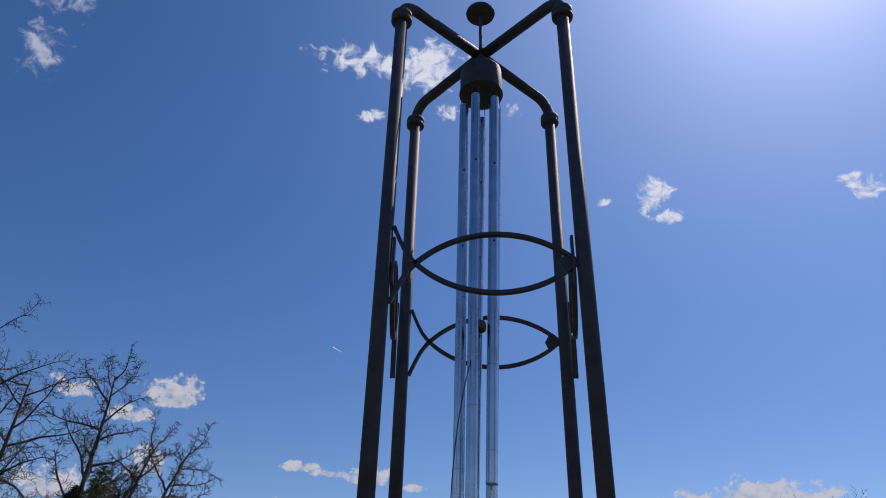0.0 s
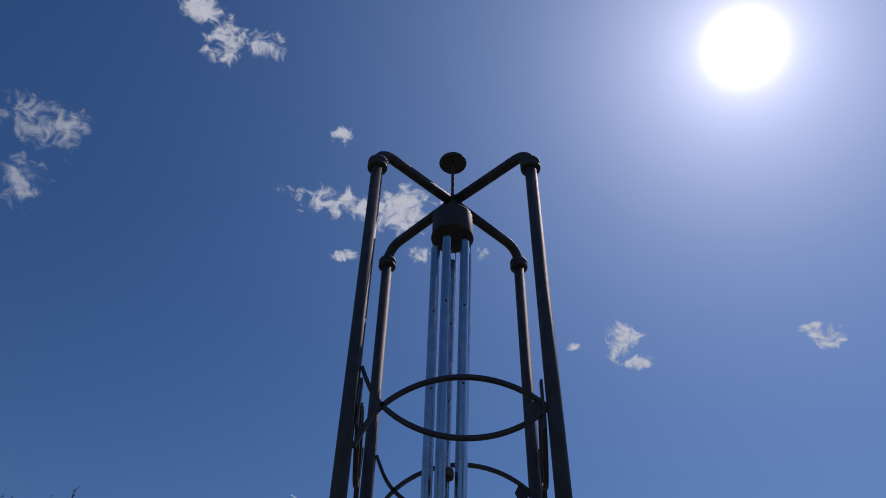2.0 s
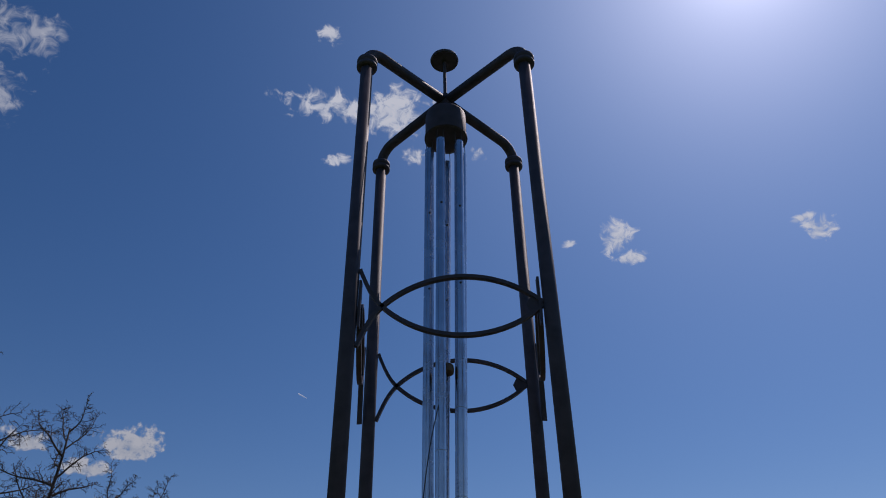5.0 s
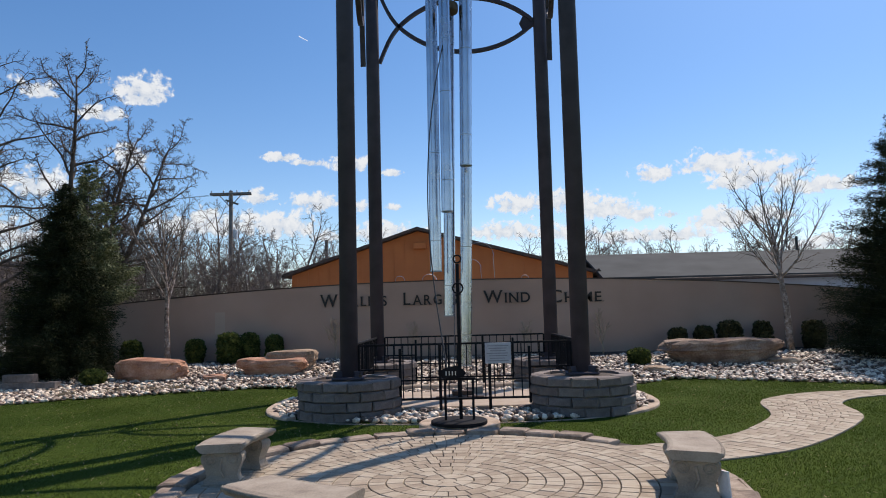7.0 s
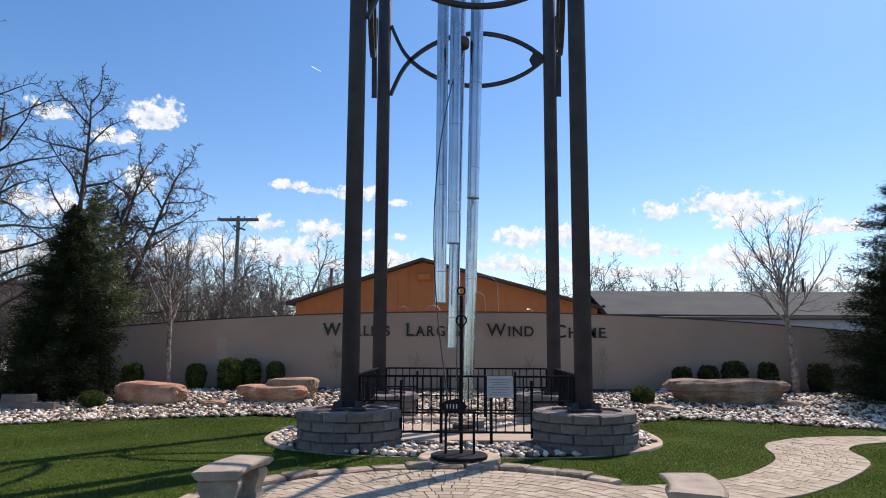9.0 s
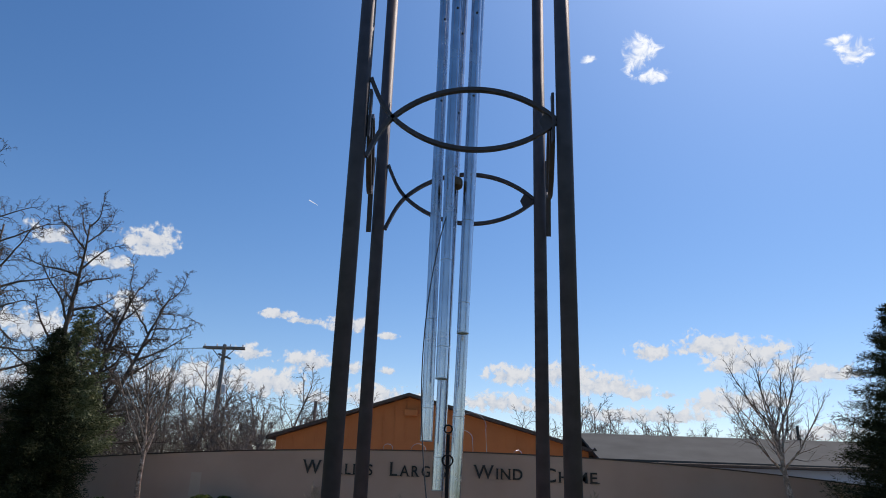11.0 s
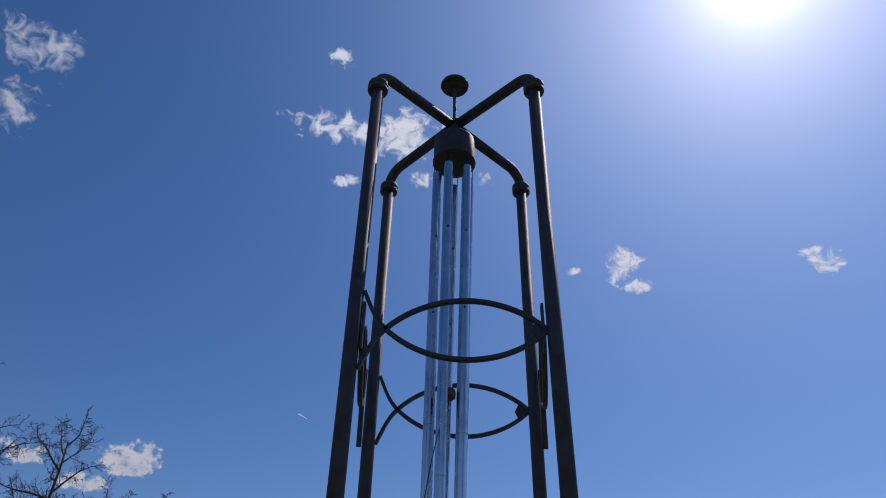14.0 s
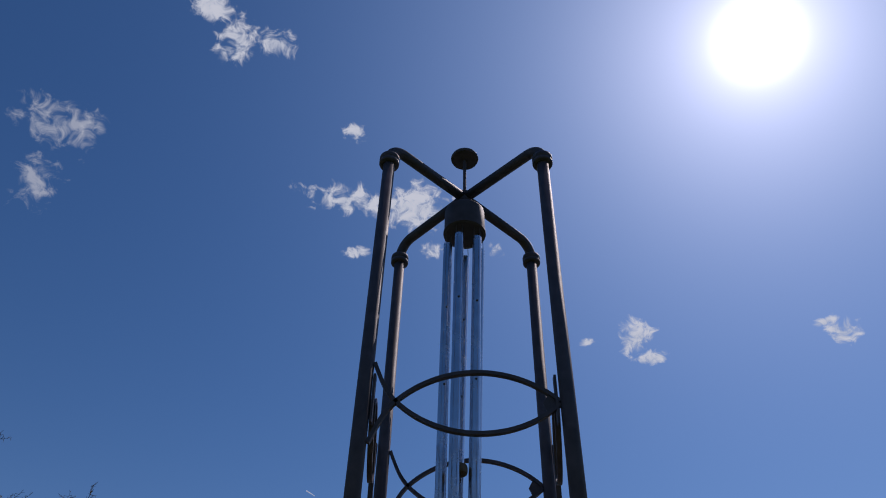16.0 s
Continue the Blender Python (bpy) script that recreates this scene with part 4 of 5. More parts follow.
spots += [(-24.5 + 1.5 * k + rnd.uniform(-0.6, 0.6), 43 + 2.2 * (k % 4) + rnd.uniform(-1, 1), rnd.uniform(0.55, 0.85)) for k in range(11)]
spots += [(5.5 + 1.5 * k + rnd.uniform(-0.8, 0.8), 66 + rnd.uniform(-6, 6), rnd.uniform(0.80, 1.0)) for k in range(24)]
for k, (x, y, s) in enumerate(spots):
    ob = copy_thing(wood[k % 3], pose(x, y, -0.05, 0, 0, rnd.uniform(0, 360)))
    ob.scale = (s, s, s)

# brushy thicket between the wall's end and the utility poles
THICK = dict(seg=[6, 5, 4, 3], wander=[0.08, 0.14, 0.2, 0.25], up=[0.03, 0.05, 0.03, 0.0], tip=0.2, kids=[16, 10, 6], angle=[42, 45, 45], ratio=[0.5, 0.42, 0.5], thin=[0.4, 0.45, 0.6], min=0.009)
THICK["from"] = [0.08, 0.15, 0.15]
BRUSH = material("brown_brush_twig", [(0.13, 0.105, 0.088), (0.22, 0.18, 0.15)], 0.9, 0, 1, 30, 0.0)
brush = [bare_tree(-15.6, 38.5, 0, h, sd, THICK, "brushy leafless tree of dense brown twigs behind the wall", BRUSH, BRUSH, stems=((0, 0, 1, 1), (0.4, 0.1, 1, 0.9), (-0.4, 0, 1, 0.85), (0.1, -0.3, 1, 0.8)), r=0.1, group="thicket", far=True) for h, sd in ((6.6, 51), (6.2, 52))]
brush[1].matrix_basis = pose(-13.2, 41, -0.05)
rnd = random.Random(19)
for k, (x, y, s) in enumerate(((-22.5, 41, 1.05), (-20.2, 38.5, 0.95), (-17.9, 41.5, 0.85), (-14.6, 43, 0.8), (-12.0, 38.2, 0.75), (-10.9, 42, 0.66), (-10.0, 39.5, 0.5), (-19.6, 33.5, 0.95), (-20.9, 30.2, 0.78), (-22.0, 42.5, 1.15), (-25.5, 43, 1.2))):
    ob = copy_thing(brush[k % 2], pose(x, y, -0.05, 0, 0, rnd.uniform(0, 360)))
    ob.scale = (s * 1.1, s * 1.1, s)


def conifer(x, y, z, height, radius, seed, needle, label, tiers=30, droop=0.25, density=1.0, blade=1.0):
    """A trunk with whorls of boughs, each a spray of many small needle blades."""
    t = base("conifer_tree", x, y, z - 0.05, label=label, category="tree")
    rg = np.random.default_rng(seed)
    part("trunk", pipes("trunk", [([(0, 0, 0), (0, 0, height * 0.5), (0, 0, height * 0.98)], [0.13, 0.08, 0.01])], 8), BARK, t)
    boughs, cen, dirs, size = [], [], [], []
    for k in range(tiers):
        u = k / (tiers - 1)
        zz = height * (0.05 + 0.92 * u)
        L = radius * (1 - u) ** 0.68 * (0.75 + 0.25 * math.sin(k * 1.7)) + 0.06
        for b in range(max(4, int(11 * (1 - u) + 4))):
            a = rg.uniform(0, 2 * math.pi)
            l = L * rg.uniform(0.65, 1.12)
            d = np.array([math.cos(a), math.sin(a), 0])
            pts = []
            for i in range(5):
                f = i / 4
                pts.append((d[0] * l * f, d[1] * l * f, zz - droop * l * f + 0.18 * l * f * f + (0.25 * l * f if u > 0.8 else 0)))
            boughs.append((pts, [0.02, 0.015, 0.01, 0.007, 0.004]))
            m = int((26 * l / radius + 8 * (1 - u)) * density * 8) + 12
            f = rg.uniform(0.12, 1.05, m) ** 0.8
            c = np.stack([d[0] * l * f, d[1] * l * f, zz - droop * l * f + 0.18 * l * f * f + (0.25 * l * f if u > 0.8 else 0)], 1)
            c += rg.normal(size=(m, 3)) * np.array([0.13, 0.13, 0.12]) * (0.35 + 0.65 * l / radius)
            dd = d[None, :] * 0.8 + rg.normal(size=(m, 3)) * 0.55
            cen.append(c)
            dirs.append(dd / np.linalg.norm(dd, axis=1)[:, None])
    tagged(part("bough_mass", pipes("bough_mass", boughs, 3), BARK, t), kind="stuff")
    c, d = np.concatenate(cen), np.concatenate(dirs)
    n = len(c)
    s = rg.normal(size=(n, 3))
    s -= d * (s * d).sum(1)[:, None]
    s /= np.linalg.norm(s, axis=1)[:, None]
    L = rg.uniform(0.07, 0.17, n)[:, None]
    w = rg.uniform(0.007, 0.016, n)[:, None] * blade
    vs = np.stack([c - d * L * 0.5, c + s * w, c + d * L * 0.5, c - s * w], 1).reshape(-1, 3)
    fs = [(4 * i, 4 * i + 1, 4 * i + 2, 4 * i + 3) for i in range(n)]
    part("needles", raw("needles", vs.tolist(), fs), needle, t)


conifer(-10.95, 18.7, 0.2, 5.5, 1.75, 2, NEEDLE, "dense dark spruce standing on the stone bed", 54, 0.2, 2.6, 0.7)
conifer(-13.5, 24.5, 0.0, 7.6, 2.6, 6, PINE, "lighter green pine behind the wall's end", 32, -0.1, 2.2, 1.5)
conifer(11.75, 18.6, 0.2, 6.8, 2.35, 4, NEEDLE, "dense dark spruce with pointed boughs near the wall", 54, 0.15, 2.5, 0.7)


# ---------------------------------------------------------------- buildings behind the wall
def gable_building():
    b = base("orange_building", -1.3, 32, 0, label="orange gabled building with brown roof edge behind the wall", category="building")
    L, R, A = -6.6, 7.3, -0.72
    ze, zr, za, D = 3.58, 3.35, 5.50, 14
    fr = [(L, 0), (R, 0), (R, zr), (A, za), (L, ze)]
    vs = [(x, 0, z) for x, z in fr] + [(x, D, z) for x, z in fr]
    fs = [(0, 1, 2, 3, 4), (9, 8, 7, 6, 5)] + [(i, 5 + i, 5 + (i + 1) % 5, (i + 1) % 5) for i in range(5)]
    wallp = part("wall", raw("wall", vs, fs), ORANGE, b)
    for i in range(28):
        x = L + 0.25 + i * 0.5
        z = ze + (za - ze) * (x - L) / (A - L) if x < A else za + (zr - za) * (x - A) / (R - A)
        part("siding_rib", box(0.04, 0.02, z - 0.1, (x, -0.012, 0)), ORANGE, wallp)
    for (x0, z0), (x1, z1), nm in (((L - 0.35, ze - 0.12), (A, za), "roof"), ((A, za), (R + 0.35, zr - 0.12), "roof")):
        vs = []
        for y in (-0.45, D + 0.3):
            vs += [(x0, y, z0 + 0.02), (x1, y, z1 + 0.02), (x1, y, z1 + 0.16), (x0, y, z0 + 0.16)]
        fs = [(0, 1, 2, 3), (7, 6, 5, 4), (0, 4, 5, 1), (1, 5, 6, 2), (2, 6, 7, 3), (3, 7, 4, 0)]
        part(nm, raw(nm, vs, fs), TRIM, b, "dark brown roof slope")
    part("roof_overhang", bar("roof_overhang", [(R + 0.1, -0.3, zr + 0.1), (R + 0.75, -0.3, zr - 0.75)], (0, 1, 0), 0.22, 0.5), TRIM, b)
    # vent box under the gable peak; it gives off no light
    part("wall_light", box(0.62, 0.22, 0.30, (A + 0.1, -0.13, za - 0.85), 0.03), ORANGE, b)


gable_building()


def long_building():
    b = base("grey_building", 14, 30.5, 0, label="long low grey metal-roofed building behind the wall", category="building")
    X0, X1 = -7.6, 14
    part("wall", box(X1 - X0, 8, 2.9, ((X0 + X1) / 2, 4.2, 0)), GREYWALL, b)
    vs = [(X0 - 0.3, -0.3, 2.93), (X1, -0.3, 2.86), (X1, 4.6, 4.25), (X0 - 0.3, 4.6, 4.30), (X0 - 0.3, 9.4, 2.9), (X1, 9.4, 2.9)]
    vs += [(x, y, z + 0.1) for x, y, z in vs]
    fs = [(0, 1, 2, 3), (3, 2, 5, 4), (6, 9, 8, 7), (9, 10, 11, 8), (0, 6, 7, 1), (1, 7, 8, 2), (2, 8, 11, 5), (5, 11, 10, 4), (4, 10, 9, 3), (3, 9, 6, 0)]
    roof = part("roof", raw("roof", vs, fs), GREYROOF, b)
    part("gutter", box(X1 - X0 + 0.3, 0.14, 0.13, ((X0 + X1) / 2, -0.40, 2.80), 0.02), TRIM, b)
    door = part("door", box(3.2, 0.06, 2.35, (-3.0, 0.16, 0)), WHITE, b, "pale sectional door")
    part("lintel", box(3.5, 0.08, 0.10, (-3.0, 0.14, 2.36)), TRIM, door)
    part("vent_pipe", pipes("vent", [([(3.0, 5, 4.0), (3.0, 5, 5.1)], 0.07)], 8), GREYROOF, roof)


long_building()


# ---------------------------------------------------------------- poles and wires
def utility_pole():
    p = base("utility_pole", -15.15, 45, 0, label="grey wooden utility pole with a crossarm and insulators", category="utility pole")
    pole = part("pole", pipes("pole", [([(0, 0, 0), (0, 0, 10.1)], [0.17, 0.12])], 10), POLE, p)
    arm = part("crossarm", box(2.75, 0.11, 0.15, (0.02, -0.16, 9.8), 0.01), POLE, p)
    part("crossarm", box(2.6, 0.11, 0.12, (0.02, 0.16, 9.8), 0.01), POLE, p)
    for s in (-1, 1):
        part("brace", bar("brace", [(s * 0.75, -0.16, 9.8), (0, -0.16, 9.0)], (0, 1, 0), 0.05, 0.02), POLE, arm)
        for x in (0.45, 1.25):
            part("insulator", lathe([(0.03, 0), (0.05, 0.05), (0.03, 0.08), (0.05, 0.12), (0.02, 0.16)], 8, (s * x, -0.16, 9.95)), WHITE, arm)
    part("crossarm", box(0.9, 0.1, 0.12, (0.1, -0.16, 9.25), 0.01, Euler((0, 0.35, 0)).to_matrix()), POLE, p)
    part("transformer", lathe([(0.14, 0), (0.15, 0.02), (0.15, 0.55), (0.10, 0.62)], 12, (0.32, -0.1, 6.9)), WHITE, pole)


utility_pole()
p2 = base("utility_pole", -10.2, 52, 0, label="plain short wooden pole with a grey box", category="utility pole")
part("pole", pipes("pole", [([(0, 0, 0), (0, 0, 7.4)], [0.14, 0.12])], 10), POLE, p2)
part("box", box(0.2, 0.2, 0.9, (-0.3, 0, 5.2), 0.03), POLE, p2)
p3 = base("utility_pole", 33.5, 70, 0, label="far plain pole behind the grey building", category="utility pole")
part("pole", pipes("pole", [([(0, 0, 0), (0, 0, 8.2)], [0.16, 0.13])], 10), POLE, p3)
for k, (x0, z0, x1, z1) in enumerate(((-14.5, 9.9, -60, 10.5), (-15.9, 9.9, -60, 9.7), (-14.0, 7.2, -10.2, 6.6), (-15.1, 8.0, -10.2, 7.0))):
    pts = []
    for i in range(13):
        u = i / 12
        pts.append((x0 + (x1 - x0) * u, 45 + (52 - 45) * u, z0 + (z1 - z0) * u - 0.5 * math.sin(math.pi * u)))
    tagged(part("power_line", pipes("power_line", [(pts, 0.012)], 4), WIRE), "sagging dark power line between poles", "wire", "power lines")

# curls of bare wire along the wall top
rnd = random.Random(2)
for k, (x, R, h) in enumerate(((-2.6, 0.16, 0.05), (-1.9, 0.14, 0.05), (-1.0, 0.22, 0.0), (0.28, 0.30, 0.35), (0.55, 0.42, 0.75), (-0.15, 0.30, 0.2), (1.9, 0.12, 0.0), (2.6, 0.13, 0.0))):
    pts = [(x + R * math.cos(a), WALL_Y + 0.1 + 0.05 * math.sin(2 * a), wall_top(x) + h + 0.02 + R * 0.9 * math.sin(a)) for a in np.linspace(-0.25, math.pi + 0.25, 14)]
    if h:
        pts = [(x + R * 1.05, WALL_Y + 0.1, wall_top(x) + 0.03)] + pts
    tagged(part("wire_loop", pipes("wire_loop", [(pts, 0.008)], 5), BAND), "thin looped bare wire standing on the wall", "wire", "wire loops")

# unseen grey ground, added so less green light bounces onto the buildings
bounce_sheet = part("yard_pavement", box(70, 40, 0.01, (22, 41.6, 0.002)), ASPHALT)
tagged(bounce_sheet, "added unseen grey ground keeping green bounce off the buildings", "pavement", kind="structure")

# ---------------------------------------------------------------- road and house at the far side
road = part("road", box(60, 5.5, 0.02, (-42, 24.5, 0.004)), ASPHALT)
tagged(road, "pale grey side road beyond the trees", "road", kind="structure")


def porch_house():
    h = base("house", -23.5, 33, 0, label="dark shaded house with a white railed porch stair", category="house")
    part("wall", box(8, 7, 3.0, (-2.5, 3.5, 0), 0.0), DARKWALL, h)
    vs = [(-7, -0.4, 2.95), (2, -0.4, 2.95), (2, 3.5, 4.9), (-7, 3.5, 4.9), (-7, 7.4, 2.95), (2, 7.4, 2.95)]
    vs += [(x, y, z + 0.14) for x, y, z in vs]
    fs = [(0, 1, 2, 3), (3, 2, 5, 4), (6, 9, 8, 7), (9, 10, 11, 8), (0, 6, 7, 1), (1, 7, 8, 2), (2, 8, 11, 5), (5, 11, 10, 4), (4, 10, 9, 3), (3, 9, 6, 0)]
    part("roof", raw("roof", vs, fs), TRIM, h)
    win = part("window", box(1.1, 0.08, 1.2, (-1.2, -0.02, 1.1), 0.01), WHITE, h)
    part("pane", box(0.95, 0.04, 1.05, (-1.2, -0.06, 1.18)), IRON, win)
    for k in range(5):
        part("step", box(1.3, 0.3, 0.17 * (5 - k), (0.9, -0.25 - 0.28 * k, 0)), WHITE, h)
    for s in (0.25, 1.55):
        rail = part("stair_rail", bar("rail", [(s, -0.1, 1.75), (s, -1.5, 0.95)], (1, 0, 0), 0.07, 0.06), WHITE, h)
        for k in range(8):
            y = -0.15 - 0.18 * k
            part("baluster", box(0.035, 0.035, 0.85, (s, y, 0.85 - 0.1 * k * 0.95), 0), WHITE, rail)


porch_house()

# ---------------------------------------------------------------- clouds: far backdrop sheets
def cloud_material(name, glow, edge, soft, scale, warp, flat, most):
    """Ragged vapour: fractal noise in degrees of sky, thinning to the sheet's rim; flat gives it a level base."""
    m = bpy.data.materials.new(name)
    m.use_nodes = True
    n, l = m.node_tree.nodes, m.node_tree.links
    n.clear()

    def math_node(op, a, b=None, c=None):
        k = n.new("ShaderNodeMath")
        k.operation = op
        for i, v in enumerate((a, b, c)):
            if isinstance(v, (int, float)):
                k.inputs[i].default_value = v
            elif v is not None:
                l.new(v, k.inputs[i])
        return k.outputs[0]

    co = n.new("ShaderNodeTexCoord")
    info = n.new("ShaderNodeObjectInfo")
    off = n.new("ShaderNodeVectorMath")
    off.operation = "ADD"
    l.new(co.outputs["Object"], off.inputs[0])
    com = n.new("ShaderNodeCombineXYZ")
    far = math_node("MULTIPLY", info.outputs["Random"], 60.0)
    l.new(far, com.inputs[0])
    l.new(far, com.inputs[2])
    l.new(com.outputs[0], off.inputs[1])
    nz = n.new("ShaderNodeTexNoise")
    nz.inputs["Scale"].default_value, nz.inputs["Detail"].default_value, nz.inputs["Roughness"].default_value = scale, 8, 0.60
    nz.inputs["Distortion"].default_value = warp
    l.new(off.outputs[0], nz.inputs["Vector"])
    sep = n.new("ShaderNodeSeparateXYZ")
    l.new(co.outputs["Generated"], sep.inputs[0])
    u = math_node("MULTIPLY_ADD", sep.outputs[0], 2.0, -1.0)
    v = math_node("MULTIPLY_ADD", sep.outputs[1], 2.0, -1.0 + 0.25 * flat)
    below = math_node("MULTIPLY", math_node("MAXIMUM", math_node("MULTIPLY", v, -1.0), 0.0), 0.9 * flat)
    r2 = math_node("ADD", math_node("MULTIPLY", u, u), math_node("MULTIPLY", v, v))
    r = math_node("ADD", math_node("SQRT", r2), below)
    body = math_node("MULTIPLY_ADD", math_node("POWER", r, 1.5), -0.62, math_node("MULTIPLY_ADD", nz.outputs["Fac"], 1.7, -0.35))
    mr = n.new("ShaderNodeMapRange")
    mr.interpolation_type = "SMOOTHSTEP"
    l.new(body, mr.inputs[0])
    mr.inputs[1].default_value, mr.inputs[2].default_value, mr.inputs[4].default_value = edge, edge + soft, most
    ramp = n.new("ShaderNodeValToRGB")
    l.new(math_node("MULTIPLY_ADD", v, 0.12, nz.outputs["Fac"]), ramp.inputs[0])
    e = ramp.color_ramp.elements
    e[0].position, e[0].color = 0.36, (0.62, 0.74, 0.84, 1)
    e[1].position, e[1].color = 0.60, (0.90, 0.985, 1.0, 1)
    em = n.new("ShaderNodeEmission")
    l.new(ramp.outputs[0], em.inputs["Color"])
    em.inputs["Strength"].default_value = glow
    tr = n.new("ShaderNodeBsdfTransparent")
    mix = n.new("ShaderNodeMixShader")
    l.new(mr.outputs[0], mix.inputs[0])
    l.new(tr.outputs[0], mix.inputs[1])
    l.new(em.outputs[0], mix.inputs[2])
    out = n.new("ShaderNodeOutputMaterial")
    l.new(mix.outputs[0], out.inputs["Surface"])
    return m


CLOUD = cloud_material("cumulus", 0.84, 0.03, 0.30, 1.25, 0.2, 0.7, 0.97)
WISP = cloud_material("wispy_cloud", 1.15, 0.10, 0.42, 0.85, 0.7, 0.0, 0.95)
FAINT = cloud_material("thin_cloud", 1.0, 0.12, 0.5, 0.85, 0.8, 0.0, 0.6)
FAR_D = 1900.0


def cloud(az, el, hw, hh, mat, tilt=0.0):
    """A cloud seen at that azimuth and elevation, with half sizes in degrees."""
    a, e = radians(az), radians(el)
    d = Vector((math.sin(a) * math.cos(e), math.cos(a) * math.cos(e), math.sin(e)))
    at = d * FAR_D + Vector((0, 0, 1.7))
    hw, hh = 1.3 * hw, 1.3 * hh
    ob = part("cloud", raw("cloud", [(-hw, -hh, 0), (hw, -hh, 0), (hw, hh, 0), (-hw, hh, 0)], [(0, 1, 2, 3)]), mat)
    k = FAR_D * math.pi / 180
    ob.matrix_basis = look(at, (0, 0, 1.7), tilt) @ Matrix.Diagonal((k, k, 1, 1))
    tagged(ob, "white sunlit cloud in the blue sky", "cloud", "clouds", "structure")
    ob.visible_shadow = False


LOW = [(-25.25, 17.34, 2.15, 1.49), (-28.06, 15.41, 1.87, 0.75), (-32.36, 16.66, 1.77, 0.84), (-26.2, 12.24, 1.4, 1.4), (-31.98, 10.03, 2.57, 1.31), (-14.87, 12.85, 1.59, 0.51), (-12.51, 12.43, 1.59, 0.37),
       (-8.99, 12.34, 2.05, 0.89), (-5.67, 11.61, 0.93, 0.37), (-12.01, 9.29, 2.24, 1.03), (-8.51, 8.94, 1.03, 0.56), (-5.51, 8.79, 0.75, 0.37), (-14.76, 7.43, 3.08, 1.49), (-16.52, 9.64, 1.21, 0.84),
       (-19.5, 7.51, 3.5, 1.31), (-22.83, 7.21, 3.27, 1.21), (-11.15, 6.48, 1.4, 0.65), (-6.41, 6.82, 3.5, 1.12), (15.95, 10.6, 1.87, 0.84), (20.43, 11.05, 2.9, 1.12), (23.26, 10.05, 3.36, 1.49),
       (21.57, 9.35, 1.87, 0.75), (26.88, 8.64, 3.27, 0.79), (28.79, 8.53, 1.4, 0.56), (4.73, 8.85, 2.61, 1.03), (8.97, 8.98, 3.08, 1.21), (11.84, 8.11, 3.36, 1.03), (14.49, 7.48, 1.49, 0.79),
       (3.8, 6.67, 3.97, 1.03), (8.75, 6.34, 2.43, 0.75), (16.91, 7.3, 0.84, 0.37), (21.14, 6.78, 3.36, 1.03), (23.13, 6.78, 2.71, 0.84), (15.81, 5.74, 5.6, 0.79), (12.03, 5.65, 2.8, 0.61),
       (27.36, 4.47, 3.27, 0.65), (-33.96, 6.45, 3.27, 1.4)]
HIGH = [(-35.97, 56.39, 2.15, 1.59), (-31.63, 54.71, 1.59, 1.96), (-26.82, 55.66, 1.77, 1.21), (-44.27, 43.04, 2.8, 2.05), (-43.05, 38.85, 1.68, 2.15), (-41.34, 44.37, 1.31, 1.12),
        (-13.12, 45.41, 4.2, 1.21), (-5.64, 45.39, 3.55, 2.05), (-3.51, 41.85, 1.03, 0.79), (3.55, 41.98, 0.88, 0.71), (16.58, 33.77, 1.74, 1.43), (17.5, 31.99, 1.74, 0.55),
        (11.97, 33.91, 0.64, 0.36), (33.2, 31.0, 1.35, 1.19), (32.19, 31.76, 0.95, 0.36), (-13.93, 50.81, 1.21, 0.84), (-11.75, 41.12, 1.12, 0.56)]
for c in LOW:
    cloud(*c, CLOUD)
for k, c in enumerate(HIGH):
    cloud(*c, FAINT if k in (3, 4, 5) else WISP)
contrail = pipes("contrail", [([(0, 0, 0), (24, 0, -14)], [1.6, 0.6])], 5)
# the trail's sunlit white is given by emission, as its underside renders dark
VAPOUR = bpy.data.materials.new("vapour")
VAPOUR.use_nodes = True
VAPOUR.node_tree.nodes["Principled BSDF"].inputs["Emission Color"].default_value = (0.75, 0.82, 0.95, 1)
VAPOUR.node_tree.nodes["Principled BSDF"].inputs["Emission Strength"].default_value = 0.7
ct = part("contrail", contrail, VAPOUR)
a, e = radians(-13.2), radians(22.2)
ct.matrix_basis = Matrix.Translation((FAR_D * math.sin(a) * math.cos(e), FAR_D * math.cos(a) * math.cos(e), FAR_D * math.sin(e)))
tagged(ct, "short white vapour trail in the sky", "contrail", "", "structure")

